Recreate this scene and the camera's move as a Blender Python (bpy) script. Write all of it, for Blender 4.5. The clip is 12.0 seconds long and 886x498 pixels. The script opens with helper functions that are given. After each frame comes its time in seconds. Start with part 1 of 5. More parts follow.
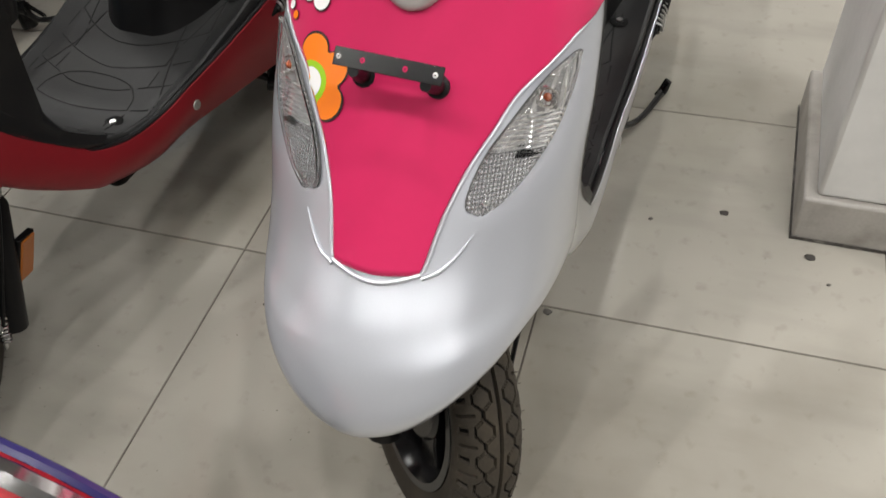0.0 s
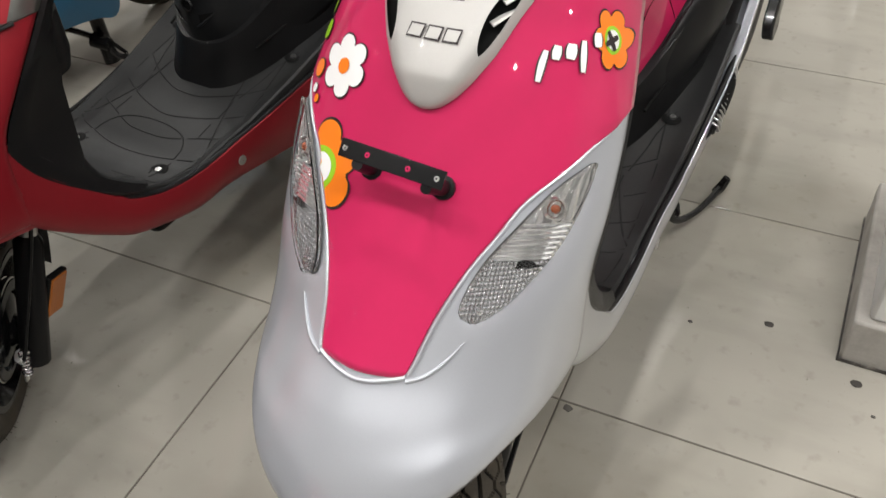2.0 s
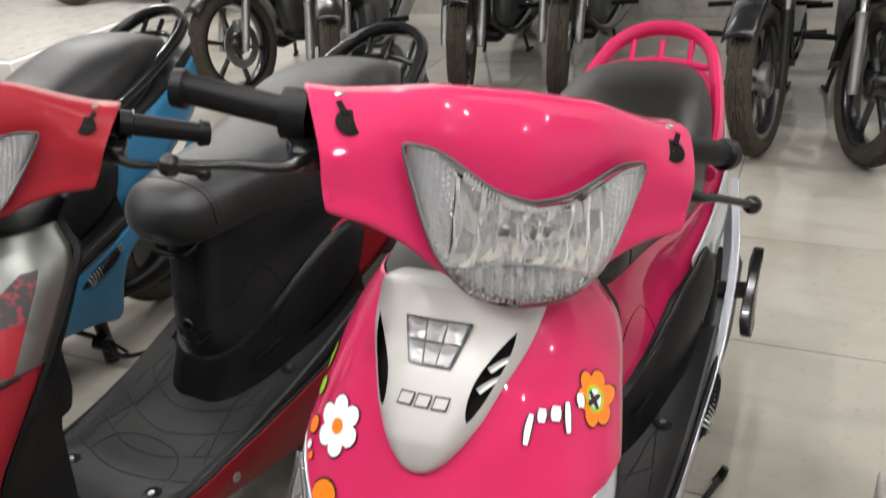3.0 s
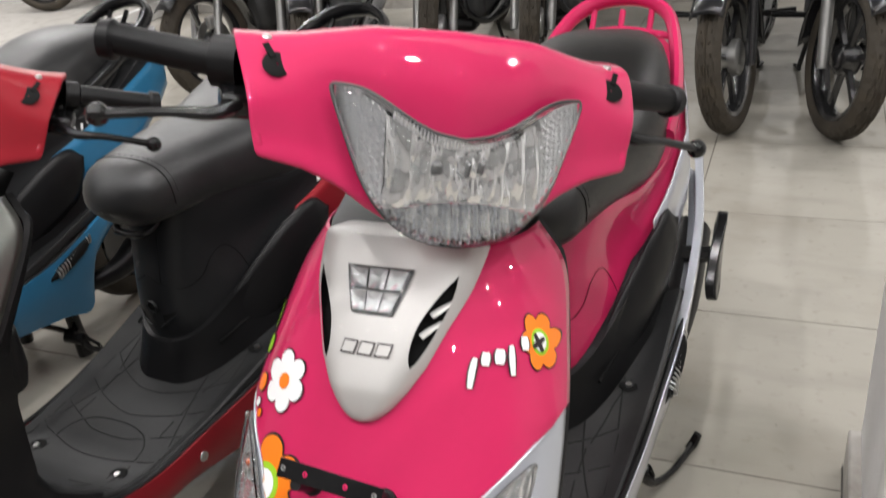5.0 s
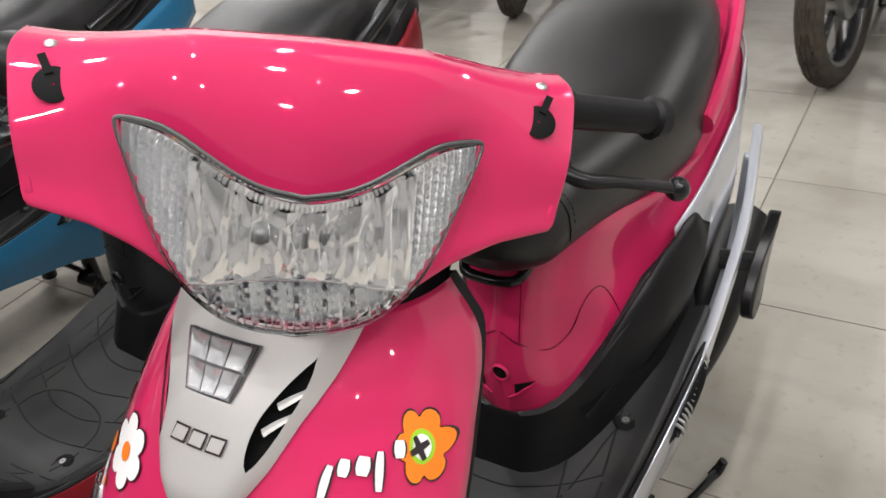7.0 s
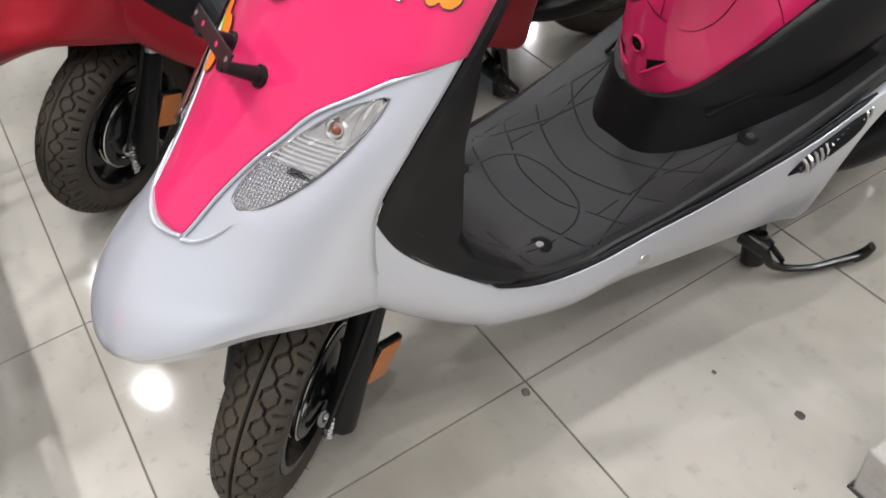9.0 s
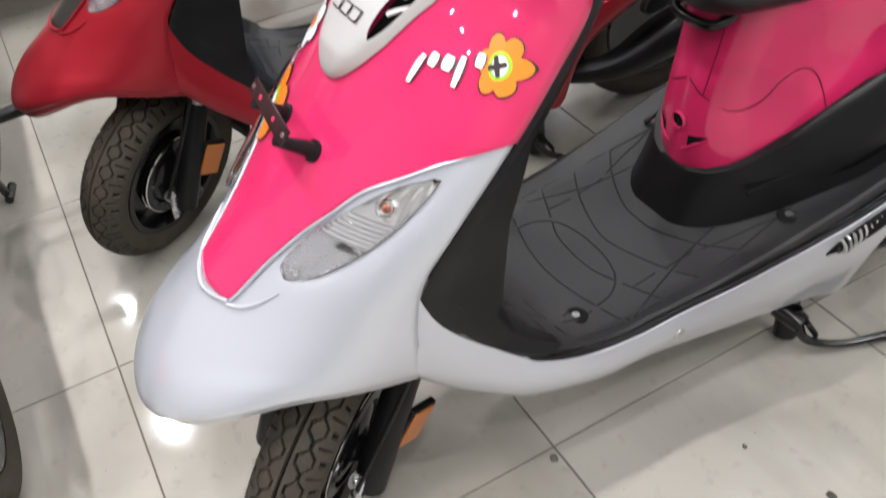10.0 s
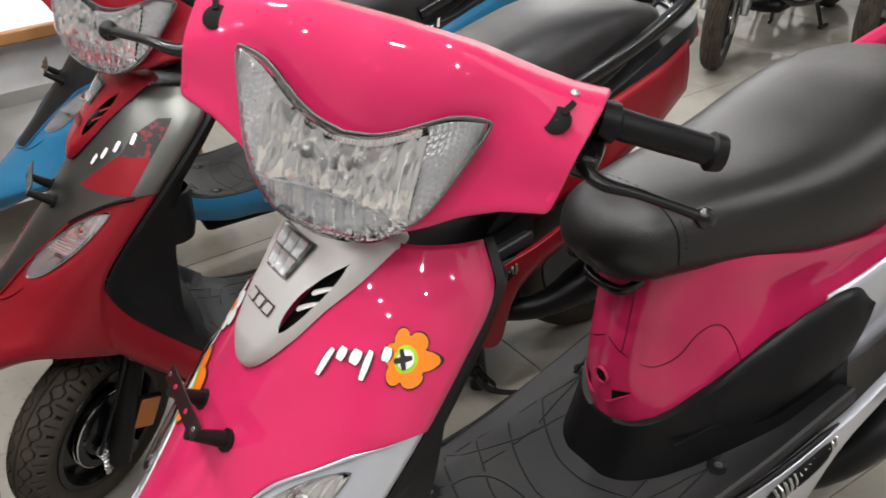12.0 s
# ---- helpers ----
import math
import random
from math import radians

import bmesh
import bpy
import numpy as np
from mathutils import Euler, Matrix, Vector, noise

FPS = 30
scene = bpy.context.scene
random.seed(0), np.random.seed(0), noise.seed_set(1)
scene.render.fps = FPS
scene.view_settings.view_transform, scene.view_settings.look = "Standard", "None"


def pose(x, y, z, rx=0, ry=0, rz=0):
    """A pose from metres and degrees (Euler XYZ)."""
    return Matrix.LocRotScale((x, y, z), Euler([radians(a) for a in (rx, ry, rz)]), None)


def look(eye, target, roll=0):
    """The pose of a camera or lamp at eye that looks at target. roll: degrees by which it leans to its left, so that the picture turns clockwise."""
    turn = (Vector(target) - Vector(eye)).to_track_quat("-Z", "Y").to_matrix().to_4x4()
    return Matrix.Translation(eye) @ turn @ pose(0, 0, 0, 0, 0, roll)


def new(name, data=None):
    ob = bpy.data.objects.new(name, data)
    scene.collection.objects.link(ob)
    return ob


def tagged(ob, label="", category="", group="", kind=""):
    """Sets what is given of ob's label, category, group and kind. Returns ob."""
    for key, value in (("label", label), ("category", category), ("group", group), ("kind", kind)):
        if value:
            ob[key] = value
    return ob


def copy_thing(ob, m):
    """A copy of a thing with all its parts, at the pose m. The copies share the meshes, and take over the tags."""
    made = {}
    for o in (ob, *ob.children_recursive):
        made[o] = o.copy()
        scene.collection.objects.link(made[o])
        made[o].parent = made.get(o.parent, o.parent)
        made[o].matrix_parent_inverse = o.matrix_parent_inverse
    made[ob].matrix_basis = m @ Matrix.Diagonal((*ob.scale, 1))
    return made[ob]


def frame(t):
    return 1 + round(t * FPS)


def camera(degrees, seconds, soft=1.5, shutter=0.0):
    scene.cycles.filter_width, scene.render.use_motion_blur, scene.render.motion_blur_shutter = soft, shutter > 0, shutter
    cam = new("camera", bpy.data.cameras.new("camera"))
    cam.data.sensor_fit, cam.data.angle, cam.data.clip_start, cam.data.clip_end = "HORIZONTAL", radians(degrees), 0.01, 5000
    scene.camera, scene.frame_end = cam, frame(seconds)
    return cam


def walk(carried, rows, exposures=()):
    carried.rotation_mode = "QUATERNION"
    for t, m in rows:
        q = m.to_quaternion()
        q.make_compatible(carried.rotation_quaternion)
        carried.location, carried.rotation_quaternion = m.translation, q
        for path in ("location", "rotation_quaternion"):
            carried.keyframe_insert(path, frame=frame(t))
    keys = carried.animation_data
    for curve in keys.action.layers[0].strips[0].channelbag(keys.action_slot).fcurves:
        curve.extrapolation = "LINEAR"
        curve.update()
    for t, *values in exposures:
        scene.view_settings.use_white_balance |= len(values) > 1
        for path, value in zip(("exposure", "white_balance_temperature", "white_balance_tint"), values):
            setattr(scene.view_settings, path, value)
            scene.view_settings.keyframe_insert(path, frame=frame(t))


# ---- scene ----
cam = camera(55.2, 12.0, shutter=0.25)
PATH = [
    (0, (0.194, -0.945, 1.238), (-0.292, 0.301, -0.25), -6.2),
    (0.5, (0.202, -0.921, 1.248), (-0.295, 0.392, -0.177), -4.4),
    (1, (0.23, -0.893, 1.239), (-0.307, 0.408, -0.181), -2.5),
    (1.5, (0.246, -0.881, 1.242), (-0.371, 0.389, -0.174), -3.8),
    (2, (0.252, -0.856, 1.252), (-0.423, 0.402, -0.148), -4.9),
    (2.5, (0.245, -0.825, 1.306), (-0.488, 0.579, 0.085), -5.1),
    (3, (0.246, -0.804, 1.368), (-0.528, 0.778, 0.42), -5.8),
    (3.2, (0.247, -0.804, 1.381), (-0.528, 0.817, 0.503), -6.1),
    (4.8, (0.284, -0.807, 1.337), (-0.482, 0.821, 0.462), -7.5),
    (5, (0.298, -0.807, 1.309), (-0.456, 0.786, 0.363), -7.3),
    (5.5, (0.324, -0.796, 1.28), (-0.417, 0.73, 0.222), -7.9),
    (6, (0.342, -0.758, 1.285), (-0.476, 0.702, 0.19), -9.3),
    (6.5, (0.346, -0.633, 1.285), (-0.511, 0.798, 0.182), -10.4),
    (6.7, (0.347, -0.551, 1.298), (-0.518, 0.874, 0.194), -9.5),
    (8.3, (0.678, -0.419, 1.236), (-0.735, 0.4, 0.082), -7.0),
    (8.5, (0.7, -0.437, 1.212), (-0.679, 0.327, -0.019), -7.1),
    (9, (0.712, -0.471, 1.17), (-0.564, 0.161, -0.234), -7.9),
    (9.5, (0.699, -0.487, 1.166), (-0.557, 0.094, -0.278), -7.6),
    (10, (0.683, -0.478, 1.214), (-0.663, 0.146, -0.127), -6.6),
    (10.5, (0.666, -0.455, 1.281), (-0.845, 0.286, 0.2), -5.9),
    (11, (0.662, -0.446, 1.301), (-0.896, 0.337, 0.32), -5.6),
    (11.5, (0.667, -0.439, 1.297), (-0.897, 0.355, 0.335), -5.6),
    (12, (0.682, -0.403, 1.29), (-0.842, 0.456, 0.322), -5.7),
]
EXPOSURES = [(0.0, -0.2, 6500, 10), (2.0, -0.15, 6500, 10), (3.0, 0.02, 6400, 11), (5.0, -0.05, 6350, 12), (6.0, 0.0, 6350, 12), (8.3, 0.05, 6250, 12), (8.6, 0.08, 6150, 12), (9.0, 0.44, 6150, 13), (9.5, 0.54, 6150, 13), (10.0, 0.57, 6150, 13), (10.5, 0.2, 6250, 12), (11.0, 0.05, 6350, 12), (12.0, 0.05, 6350, 12)]
walk(cam, [(t, look(eye, target, roll)) for t, eye, target, roll in PATH], EXPOSURES)

# ---- light: closed showroom, lit by round ceiling downlights, some added as fill ----
world = bpy.data.worlds.new("room_air")
world.use_nodes = True
world.node_tree.nodes["Background"].inputs[0].default_value = (0.9, 0.95, 1.0, 1)
world.node_tree.nodes["Background"].inputs[1].default_value = 0.05
scene.world = world
scene.view_settings.exposure = 0.0
CEIL = 3.1
LAMP_POWER = 12.5
LAMP_SPOTS = [(x, y) for y in (-2.1, -0.72, 0.5, 1.7, 2.9) for x in (-4.4, -3.19, -1.6, -0.8, 0.0, 0.8, 1.6) if not (-0.9 < x < 1.0 and y > 1) and (x, y) not in ((-1.6, 0.5), (-3.19, 1.7), (-4.4, 1.7), (-1.6, 1.7), (-1.6, 2.9))]
# fill lamps with no known fitting, added to brighten back, right and step
LAMP_SPOTS += [(2.7, 0.5), (2.7, 2.9), (-2.0, 3.6), (-2.8, 3.5), (2.4, -0.72), (2.4, 1.7), (-5.4, 2.6), (-5.2, 3.7), (-4.2, 3.7)]


# ---- small tools ----
def V(*a):
    return Vector(a)


def spline(pts, n):
    """n points on a smooth curve through the control points."""
    p = np.array(pts, float)
    k = len(p)
    if k == 2:
        return [tuple(p[0] + (p[1] - p[0]) * i / (n - 1)) for i in range(n)]
    out = []
    for s in np.linspace(0, k - 1, n):
        i = min(int(s), k - 2)
        f = s - i
        a, b = p[i], p[i + 1]
        m0 = (p[i + 1] - p[i - 1]) / 2 if i > 0 else b - a
        m1 = (p[i + 2] - p[i]) / 2 if i + 2 < k else b - a
        out.append(tuple((2 * f**3 - 3 * f**2 + 1) * a + (f**3 - 2 * f**2 + f) * m0 + (3 * f**2 - 2 * f**3) * b + (f**3 - f**2) * m1))
    return out


def at_curve(pts, s):
    """The point at the share s of a smooth curve through the control points."""
    k = len(pts) - 1
    p = np.array(pts, float)
    x = min(max(s, 0), 1) * k
    i = min(int(x), k - 1)
    f = x - i
    m0 = (p[i + 1] - p[i - 1]) / 2 if i > 0 else p[1] - p[0]
    m1 = (p[i + 2] - p[i]) / 2 if i + 2 <= k else p[k] - p[k - 1]
    return (2 * f**3 - 3 * f**2 + 1) * p[i] + (f**3 - 2 * f**2 + f) * m0 + (3 * f**2 - 2 * f**3) * p[i + 1] + (f**3 - f**2) * m1


def lin(x, xs, ys):
    return float(np.interp(x, xs, ys))


def smooth(x, xs, ys):
    """A value on a smooth curve through the table."""
    x = min(max(x, xs[0]), xs[-1])
    i = min(max(int(np.searchsorted(xs, x)) - 1, 0), len(xs) - 2)
    h = xs[i + 1] - xs[i]
    f = (x - xs[i]) / h
    slope = lambda k: (ys[min(k + 1, len(ys) - 1)] - ys[max(k - 1, 0)]) / (xs[min(k + 1, len(xs) - 1)] - xs[max(k - 1, 0)])
    a, b, m0, m1 = ys[i], ys[i + 1], slope(i) * h, slope(i + 1) * h
    return (2 * f**3 - 3 * f**2 + 1) * a + (f**3 - 2 * f**2 + f) * m0 + (3 * f**2 - 2 * f**3) * b + (f**3 - f**2) * m1


def part(name, bm, material, parent=None, label="", m=None, smooth=True, solid=0.0, off=-1.0, bevel=0.0, sharp=40):
    """Links a bmesh as one mesh object under a thing or a part."""
    if m is not None:
        bmesh.ops.transform(bm, matrix=m, verts=bm.verts)
    me = bpy.data.meshes.new(name)
    bm.to_mesh(me)
    bm.free()
    for f in me.polygons:
        f.use_smooth = smooth
    if smooth and sharp < 180:
        me.set_sharp_from_angle(angle=radians(sharp))
    for one in material if isinstance(material, (list, tuple)) else [material]:
        me.materials.append(one)
    ob = new(name, me)
    if material is CLEAR:
        ob.visible_shadow = False
    if parent is not None:
        ob.parent = parent
    if label:
        ob["label"] = label
    if solid:
        mod = ob.modifiers.new("thick", "SOLIDIFY")
        mod.thickness, mod.offset = solid, off
    if bevel:
        mod = ob.modifiers.new("round", "BEVEL")
        mod.width, mod.segments, mod.limit_method = bevel, 2, "ANGLE"
    return ob


def thing(name, label, category, m=None, group="", kind=""):
    ob = new(name)
    ob.empty_display_size = 0.05
    if m is not None:
        ob.matrix_basis = m
    return tagged(ob, label, category, group, kind)


def sheet(rows, wrap=False, caps=False, flip=False, bm=None):
    """A quad sheet through rows of points; wrap joins the row ends, caps close the first and last row."""
    bm = bm or bmesh.new()
    vs = [[bm.verts.new(p) for p in row] for row in rows]
    n = len(vs[0])
    for a, b in zip(vs, vs[1:]):
        for i in range(n if wrap else n - 1):
            j = (i + 1) % n
            q = (a[i], a[j], b[j], b[i])
            bm.faces.new(q[::-1] if flip else q)
    if caps:
        bm.faces.new(vs[0] if flip else vs[0][::-1])
        bm.faces.new(vs[-1][::-1] if flip else vs[-1])
    return bm


def tube(pts, r, n=10, count=0, flat=1.0, closed=False, bm=None):
    """A round bar along points; r may be a list of radii; flat squeezes it along its second axis."""
    if count:
        rr = r if isinstance(r, (list, tuple)) else [r] * len(pts)
        both = spline([(*p, q) for p, q in zip(pts, rr)], count)
        pts, r = [b[:3] for b in both], [b[3] for b in both]
    pts = [Vector(p) for p in pts]
    k = len(pts)
    rows, ref = [], None
    for i, p in enumerate(pts):
        a = pts[(i - 1) % k] if closed or i > 0 else pts[i]
        b = pts[(i + 1) % k] if closed or i < k - 1 else pts[i]
        d = (b - a).normalized()
        if ref is None:
            ref = V(0, 0, 1) if abs(d.z) < 0.9 else V(1, 0, 0)
        e1 = d.cross(ref).normalized()
        e2 = e1.cross(d)
        ref = e2
        q = r[i] if isinstance(r, (list, tuple)) else r
        rows.append([p + (e1 * math.cos(2 * math.pi * j / n) + e2 * flat * math.sin(2 * math.pi * j / n)) * q for j in range(n)])
    if closed:
        rows.append(rows[0])
        bm = sheet(rows, wrap=True, bm=bm)
        bmesh.ops.remove_doubles(bm, verts=bm.verts, dist=1e-6)
        return bm
    return sheet(rows, wrap=True, caps=True, bm=bm)


def lathe(profile, n=32, bm=None, m=None, full=True):
    """Turns (radius, along) pairs round the x axis."""
    bm = bm or bmesh.new()
    rows = []
    for r, a in profile:
        row = [V(a, r * math.cos(2 * math.pi * j / n), r * math.sin(2 * math.pi * j / n)) for j in range(n)]
        rows.append([m @ p for p in row] if m is not None else row)
    return sheet(rows, wrap=True, bm=bm)


def box(x0, x1, y0, y1, z0, z1, bm=None, m=None):
    bm = bm or bmesh.new()
    c = [V(x, y, z) for z in (z0, z1) for y in (y0, y1) for x in (x0, x1)]
    v = [bm.verts.new(m @ p if m is not None else p) for p in c]
    for f in ((0, 2, 3, 1), (4, 5, 7, 6), (0, 1, 5, 4), (1, 3, 7, 5), (3, 2, 6, 7), (2, 0, 4, 6)):
        bm.faces.new([v[i] for i in f])
    return bm


def ball(c, r, squash=(1, 1, 1), n=12, bm=None):
    bm = bm or bmesh.new()
    m = Matrix.Translation(c) @ Matrix.Diagonal((r * squash[0], r * squash[1], r * squash[2], 1))
    bmesh.ops.create_uvsphere(bm, u_segments=n * 2, v_segments=n, radius=1, matrix=m)
    return bm


# ---- materials ----
def mat(name, color, rough=0.5, metal=0.0, coat=0.0, vary=0.06, grain=(60, 0.02), stain=(4, 0.0), bump=0.0, spec=0.5, mottle=None, dust=0.0):
    """A painted or moulded surface: colour with fine grain and broad stains, gloss that varies, fine relief."""
    m = bpy.data.materials.new(name)
    m.use_nodes = True
    t = m.node_tree
    b = t.nodes["Principled BSDF"]
    co = t.nodes.new("ShaderNodeTexCoord")

    def noise_node(scale, detail=4):
        n = t.nodes.new("ShaderNodeTexNoise")
        n.inputs["Scale"].default_value, n.inputs["Detail"].default_value = scale, detail
        t.links.new(co.outputs["Object"], n.inputs["Vector"])
        return n

    fine, broad = noise_node(grain[0]), noise_node(stain[0], 6)
    mix = t.nodes.new("ShaderNodeMix")
    mix.data_type = "RGBA"
    c0 = tuple(max(0, v * (1 - vary)) for v in color)
    c1 = tuple(min(1, v * (1 + vary)) for v in color)
    mix.inputs["A"].default_value, mix.inputs["B"].default_value = (*c0, 1), (*c1, 1)
    t.links.new(fine.outputs["Fac"], mix.inputs["Factor"])
    last = mix.outputs["Result"]
    if stain[1] or mottle:
        ramp = t.nodes.new("ShaderNodeMapRange")
        ramp.inputs["From Min"].default_value, ramp.inputs["From Max"].default_value = 0.5, 0.75
        ramp.inputs["To Max"].default_value = stain[1]
        t.links.new(broad.outputs["Fac"], ramp.inputs["Value"])
        over = t.nodes.new("ShaderNodeMix")
        over.data_type = "RGBA"
        t.links.new(ramp.outputs["Result"], over.inputs["Factor"])
        t.links.new(last, over.inputs["A"])
        over.inputs["B"].default_value = (*(mottle or tuple(v * 0.45 for v in color)), 1)
        last = over.outputs["Result"]
    t.links.new(last, b.inputs["Base Color"])
    rr = t.nodes.new("ShaderNodeMapRange")
    rr.inputs["To Min"].default_value, rr.inputs["To Max"].default_value = max(0.02, rough * 0.85), min(1, rough * 1.2)
    t.links.new(broad.outputs["Fac"], rr.inputs["Value"])
    t.links.new(rr.outputs["Result"], b.inputs["Roughness"])
    b.inputs["Metallic"].default_value = metal
    b.inputs["Specular IOR Level"].default_value = spec
    if coat:
        b.inputs["Coat Weight"].default_value, b.inputs["Coat Roughness"].default_value = coat, 0.018
    if dust:
        b.inputs["Sheen Weight"].default_value, b.inputs["Sheen Roughness"].default_value = dust, 0.35
        b.inputs["Sheen Tint"].default_value = (0.9, 0.88, 0.82, 1)
    if bump:
        bp = t.nodes.new("ShaderNodeBump")
        bp.inputs["Strength"].default_value, bp.inputs["Distance"].default_value = bump, grain[1]
        t.links.new(fine.outputs["Fac"], bp.inputs["Height"])
        t.links.new(bp.outputs["Normal"], b.inputs["Normal"])
    return m


def lens_mat(name, color, rough=0.03):
    """Clear moulded plastic."""
    m = bpy.data.materials.new(name)
    m.use_nodes = True
    t = m.node_tree
    b = t.nodes["Principled BSDF"]
    b.inputs["Base Color"].default_value = (*color, 1)
    b.inputs["Roughness"].default_value = rough
    b.inputs["Transmission Weight"].default_value = 1.0
    b.inputs["IOR"].default_value = 1.38
    return m


def prism_mat(name, color, scale):
    """Bright plastic moulded into a fine grid of prisms, the shade between them put into the colour."""
    m = bpy.data.materials.new(name)
    m.use_nodes = True
    t = m.node_tree
    b = t.nodes["Principled BSDF"]
    co = t.nodes.new("ShaderNodeTexCoord")
    both = t.nodes.new("ShaderNodeMath")
    both.operation = "MULTIPLY"
    for k, way in enumerate(("X", "Z")):
        w = t.nodes.new("ShaderNodeTexWave")
        w.bands_direction = way
        w.inputs["Scale"].default_value = scale
        w.inputs["Distortion"].default_value = 0.4
        t.links.new(co.outputs["Object"], w.inputs["Vector"])
        t.links.new(w.outputs["Fac"], both.inputs[k])
    mix = t.nodes.new("ShaderNodeMix")
    mix.data_type = "RGBA"
    mix.inputs["A"].default_value, mix.inputs["B"].default_value = (*(v * 0.36 for v in color), 1), (*color, 1)
    t.links.new(both.outputs[0], mix.inputs["Factor"])
    t.links.new(mix.outputs["Result"], b.inputs["Base Color"])
    bp = t.nodes.new("ShaderNodeBump")
    bp.inputs["Strength"].default_value, bp.inputs["Distance"].default_value = 0.8, 0.002
    t.links.new(both.outputs[0], bp.inputs["Height"])
    t.links.new(bp.outputs["Normal"], b.inputs["Normal"])
    b.inputs["Metallic"].default_value, b.inputs["Roughness"].default_value = 0.85, 0.16
    return m


def glow(name, color, strength):
    m = bpy.data.materials.new(name)
    m.use_nodes = True
    b = m.node_tree.nodes["Principled BSDF"]
    b.inputs["Base Color"].default_value = (*color, 1)
    b.inputs["Emission Color"].default_value, b.inputs["Emission Strength"].default_value = (*color, 1), strength
    return m


def floor_mat(name, color, dirt):
    """Polished tile: faint clouds, dragged grey smears, brown dirt, specks; duller where it is dirty."""
    m = bpy.data.materials.new(name)
    m.use_nodes = True
    t = m.node_tree
    b = t.nodes["Principled BSDF"]
    place = t.nodes.new("ShaderNodeNewGeometry").outputs["Position"]

    def layer(scale, detail, low, high, most, squeeze=None):
        n = t.nodes.new("ShaderNodeTexNoise")
        n.inputs["Scale"].default_value, n.inputs["Detail"].default_value = scale, detail
        where = place
        if squeeze:
            mp = t.nodes.new("ShaderNodeMapping")
            mp.inputs["Rotation"].default_value, mp.inputs["Scale"].default_value = (0, 0, squeeze[0]), (squeeze[1], squeeze[2], 1)
            t.links.new(place, mp.inputs["Vector"])
            where = mp.outputs["Vector"]
        t.links.new(where, n.inputs["Vector"])
        r = t.nodes.new("ShaderNodeMapRange")
        r.inputs["From Min"].default_value, r.inputs["From Max"].default_value, r.inputs["To Max"].default_value = low, high, most
        t.links.new(n.outputs["Fac"], r.inputs["Value"])
        return r.outputs["Result"]

    def over(last, fac, tint):
        mix = t.nodes.new("ShaderNodeMix")
        mix.data_type = "RGBA"
        t.links.new(fac, mix.inputs["Factor"])
        if isinstance(last, tuple):
            mix.inputs["A"].default_value = (*last, 1)
        else:
            t.links.new(last, mix.inputs["A"])
        mix.inputs["B"].default_value = (*tint, 1)
        return mix.outputs["Result"]
    clouds, stains = layer(5, 4, 0.35, 0.7, 0.22), layer(1.6, 8, 0.47, 0.72, 0.72)
    last = over(color, clouds, tuple(v * 0.86 for v in color))
    last = over(last, layer(2.4, 7, 0.50, 0.72, 0.5, (0.6, 1.0, 4.0)), tuple(v * 0.72 for v in color))
    last = over(last, stains, dirt)
    last = over(last, layer(30, 3, 0.60, 0.75, 0.25), tuple(v * 0.8 for v in dirt))
    last = over(last, layer(130, 2, 0.745, 0.79, 0.8), tuple(v * 0.35 for v in dirt))
    info, hsv, rng = t.nodes.new("ShaderNodeObjectInfo"), t.nodes.new("ShaderNodeHueSaturation"), t.nodes.new("ShaderNodeMapRange")
    rng.inputs["To Min"].default_value, rng.inputs["To Max"].default_value = 0.97, 1.03
    t.links.new(info.outputs["Random"], rng.inputs["Value"])
    t.links.new(rng.outputs["Result"], hsv.inputs["Value"])
    t.links.new(last, hsv.inputs["Color"])
    t.links.new(hsv.outputs["Color"], b.inputs["Base Color"])
    dull = t.nodes.new("ShaderNodeMapRange")
    dull.inputs["To Max"].default_value, dull.inputs["To Min"].default_value = 0.20, 0.046
    t.links.new(stains, dull.inputs["Value"])
    t.links.new(dull.outputs["Result"], b.inputs["Roughness"])
    return m


PINK = mat("pink_paint", (0.52, 0.018, 0.094), 0.5, coat=1.0, vary=0.03, stain=(3, 0.04), spec=0.12)
SILVER = mat("silver_paint", (0.505, 0.525, 0.57), 0.31, metal=0.5, coat=0.9, vary=0.05, grain=(900, 0.0002), stain=(5, 0.05), spec=0.3)
CHAMPAGNE = mat("warm_silver_paint", (0.50, 0.49, 0.475), 0.38, metal=0.35, coat=0.3, vary=0.06, grain=(900, 0.0002), spec=0.3)
BLACK = mat("black_moulded_plastic", (0.006, 0.006, 0.0065), 0.38, spec=0.22, vary=0.15, grain=(700, 0.0005), stain=(9, 0.25), mottle=(0.011, 0.011, 0.010), bump=0.25)
GLOSSBLACK = mat("gloss_black_paint", (0.006, 0.006, 0.0065), 0.2, spec=0.35, coat=0.15, stain=(12, 0.15), mottle=(0.018, 0.018, 0.018))
MAT = mat("dusty_black_floor_mat", (0.0145, 0.0147, 0.0152), 0.5, spec=0.36, vary=0.25, grain=(420, 0.0006), stain=(7, 0.6), mottle=(0.034, 0.033, 0.030), bump=0.4)
# near-black of joints; also paints in the shade of grooves, holes and slots
GROOVE = mat("joint_and_recess_shade", (0.004, 0.004, 0.004), 0.7, spec=0.15)
VINYL = mat("black_seat_vinyl", (0.0055, 0.0052, 0.005), 0.36, spec=0.5, vary=0.25, grain=(420, 0.0008), stain=(5, 0.3), mottle=(0.011, 0.0105, 0.010), bump=0.6, dust=0.02)
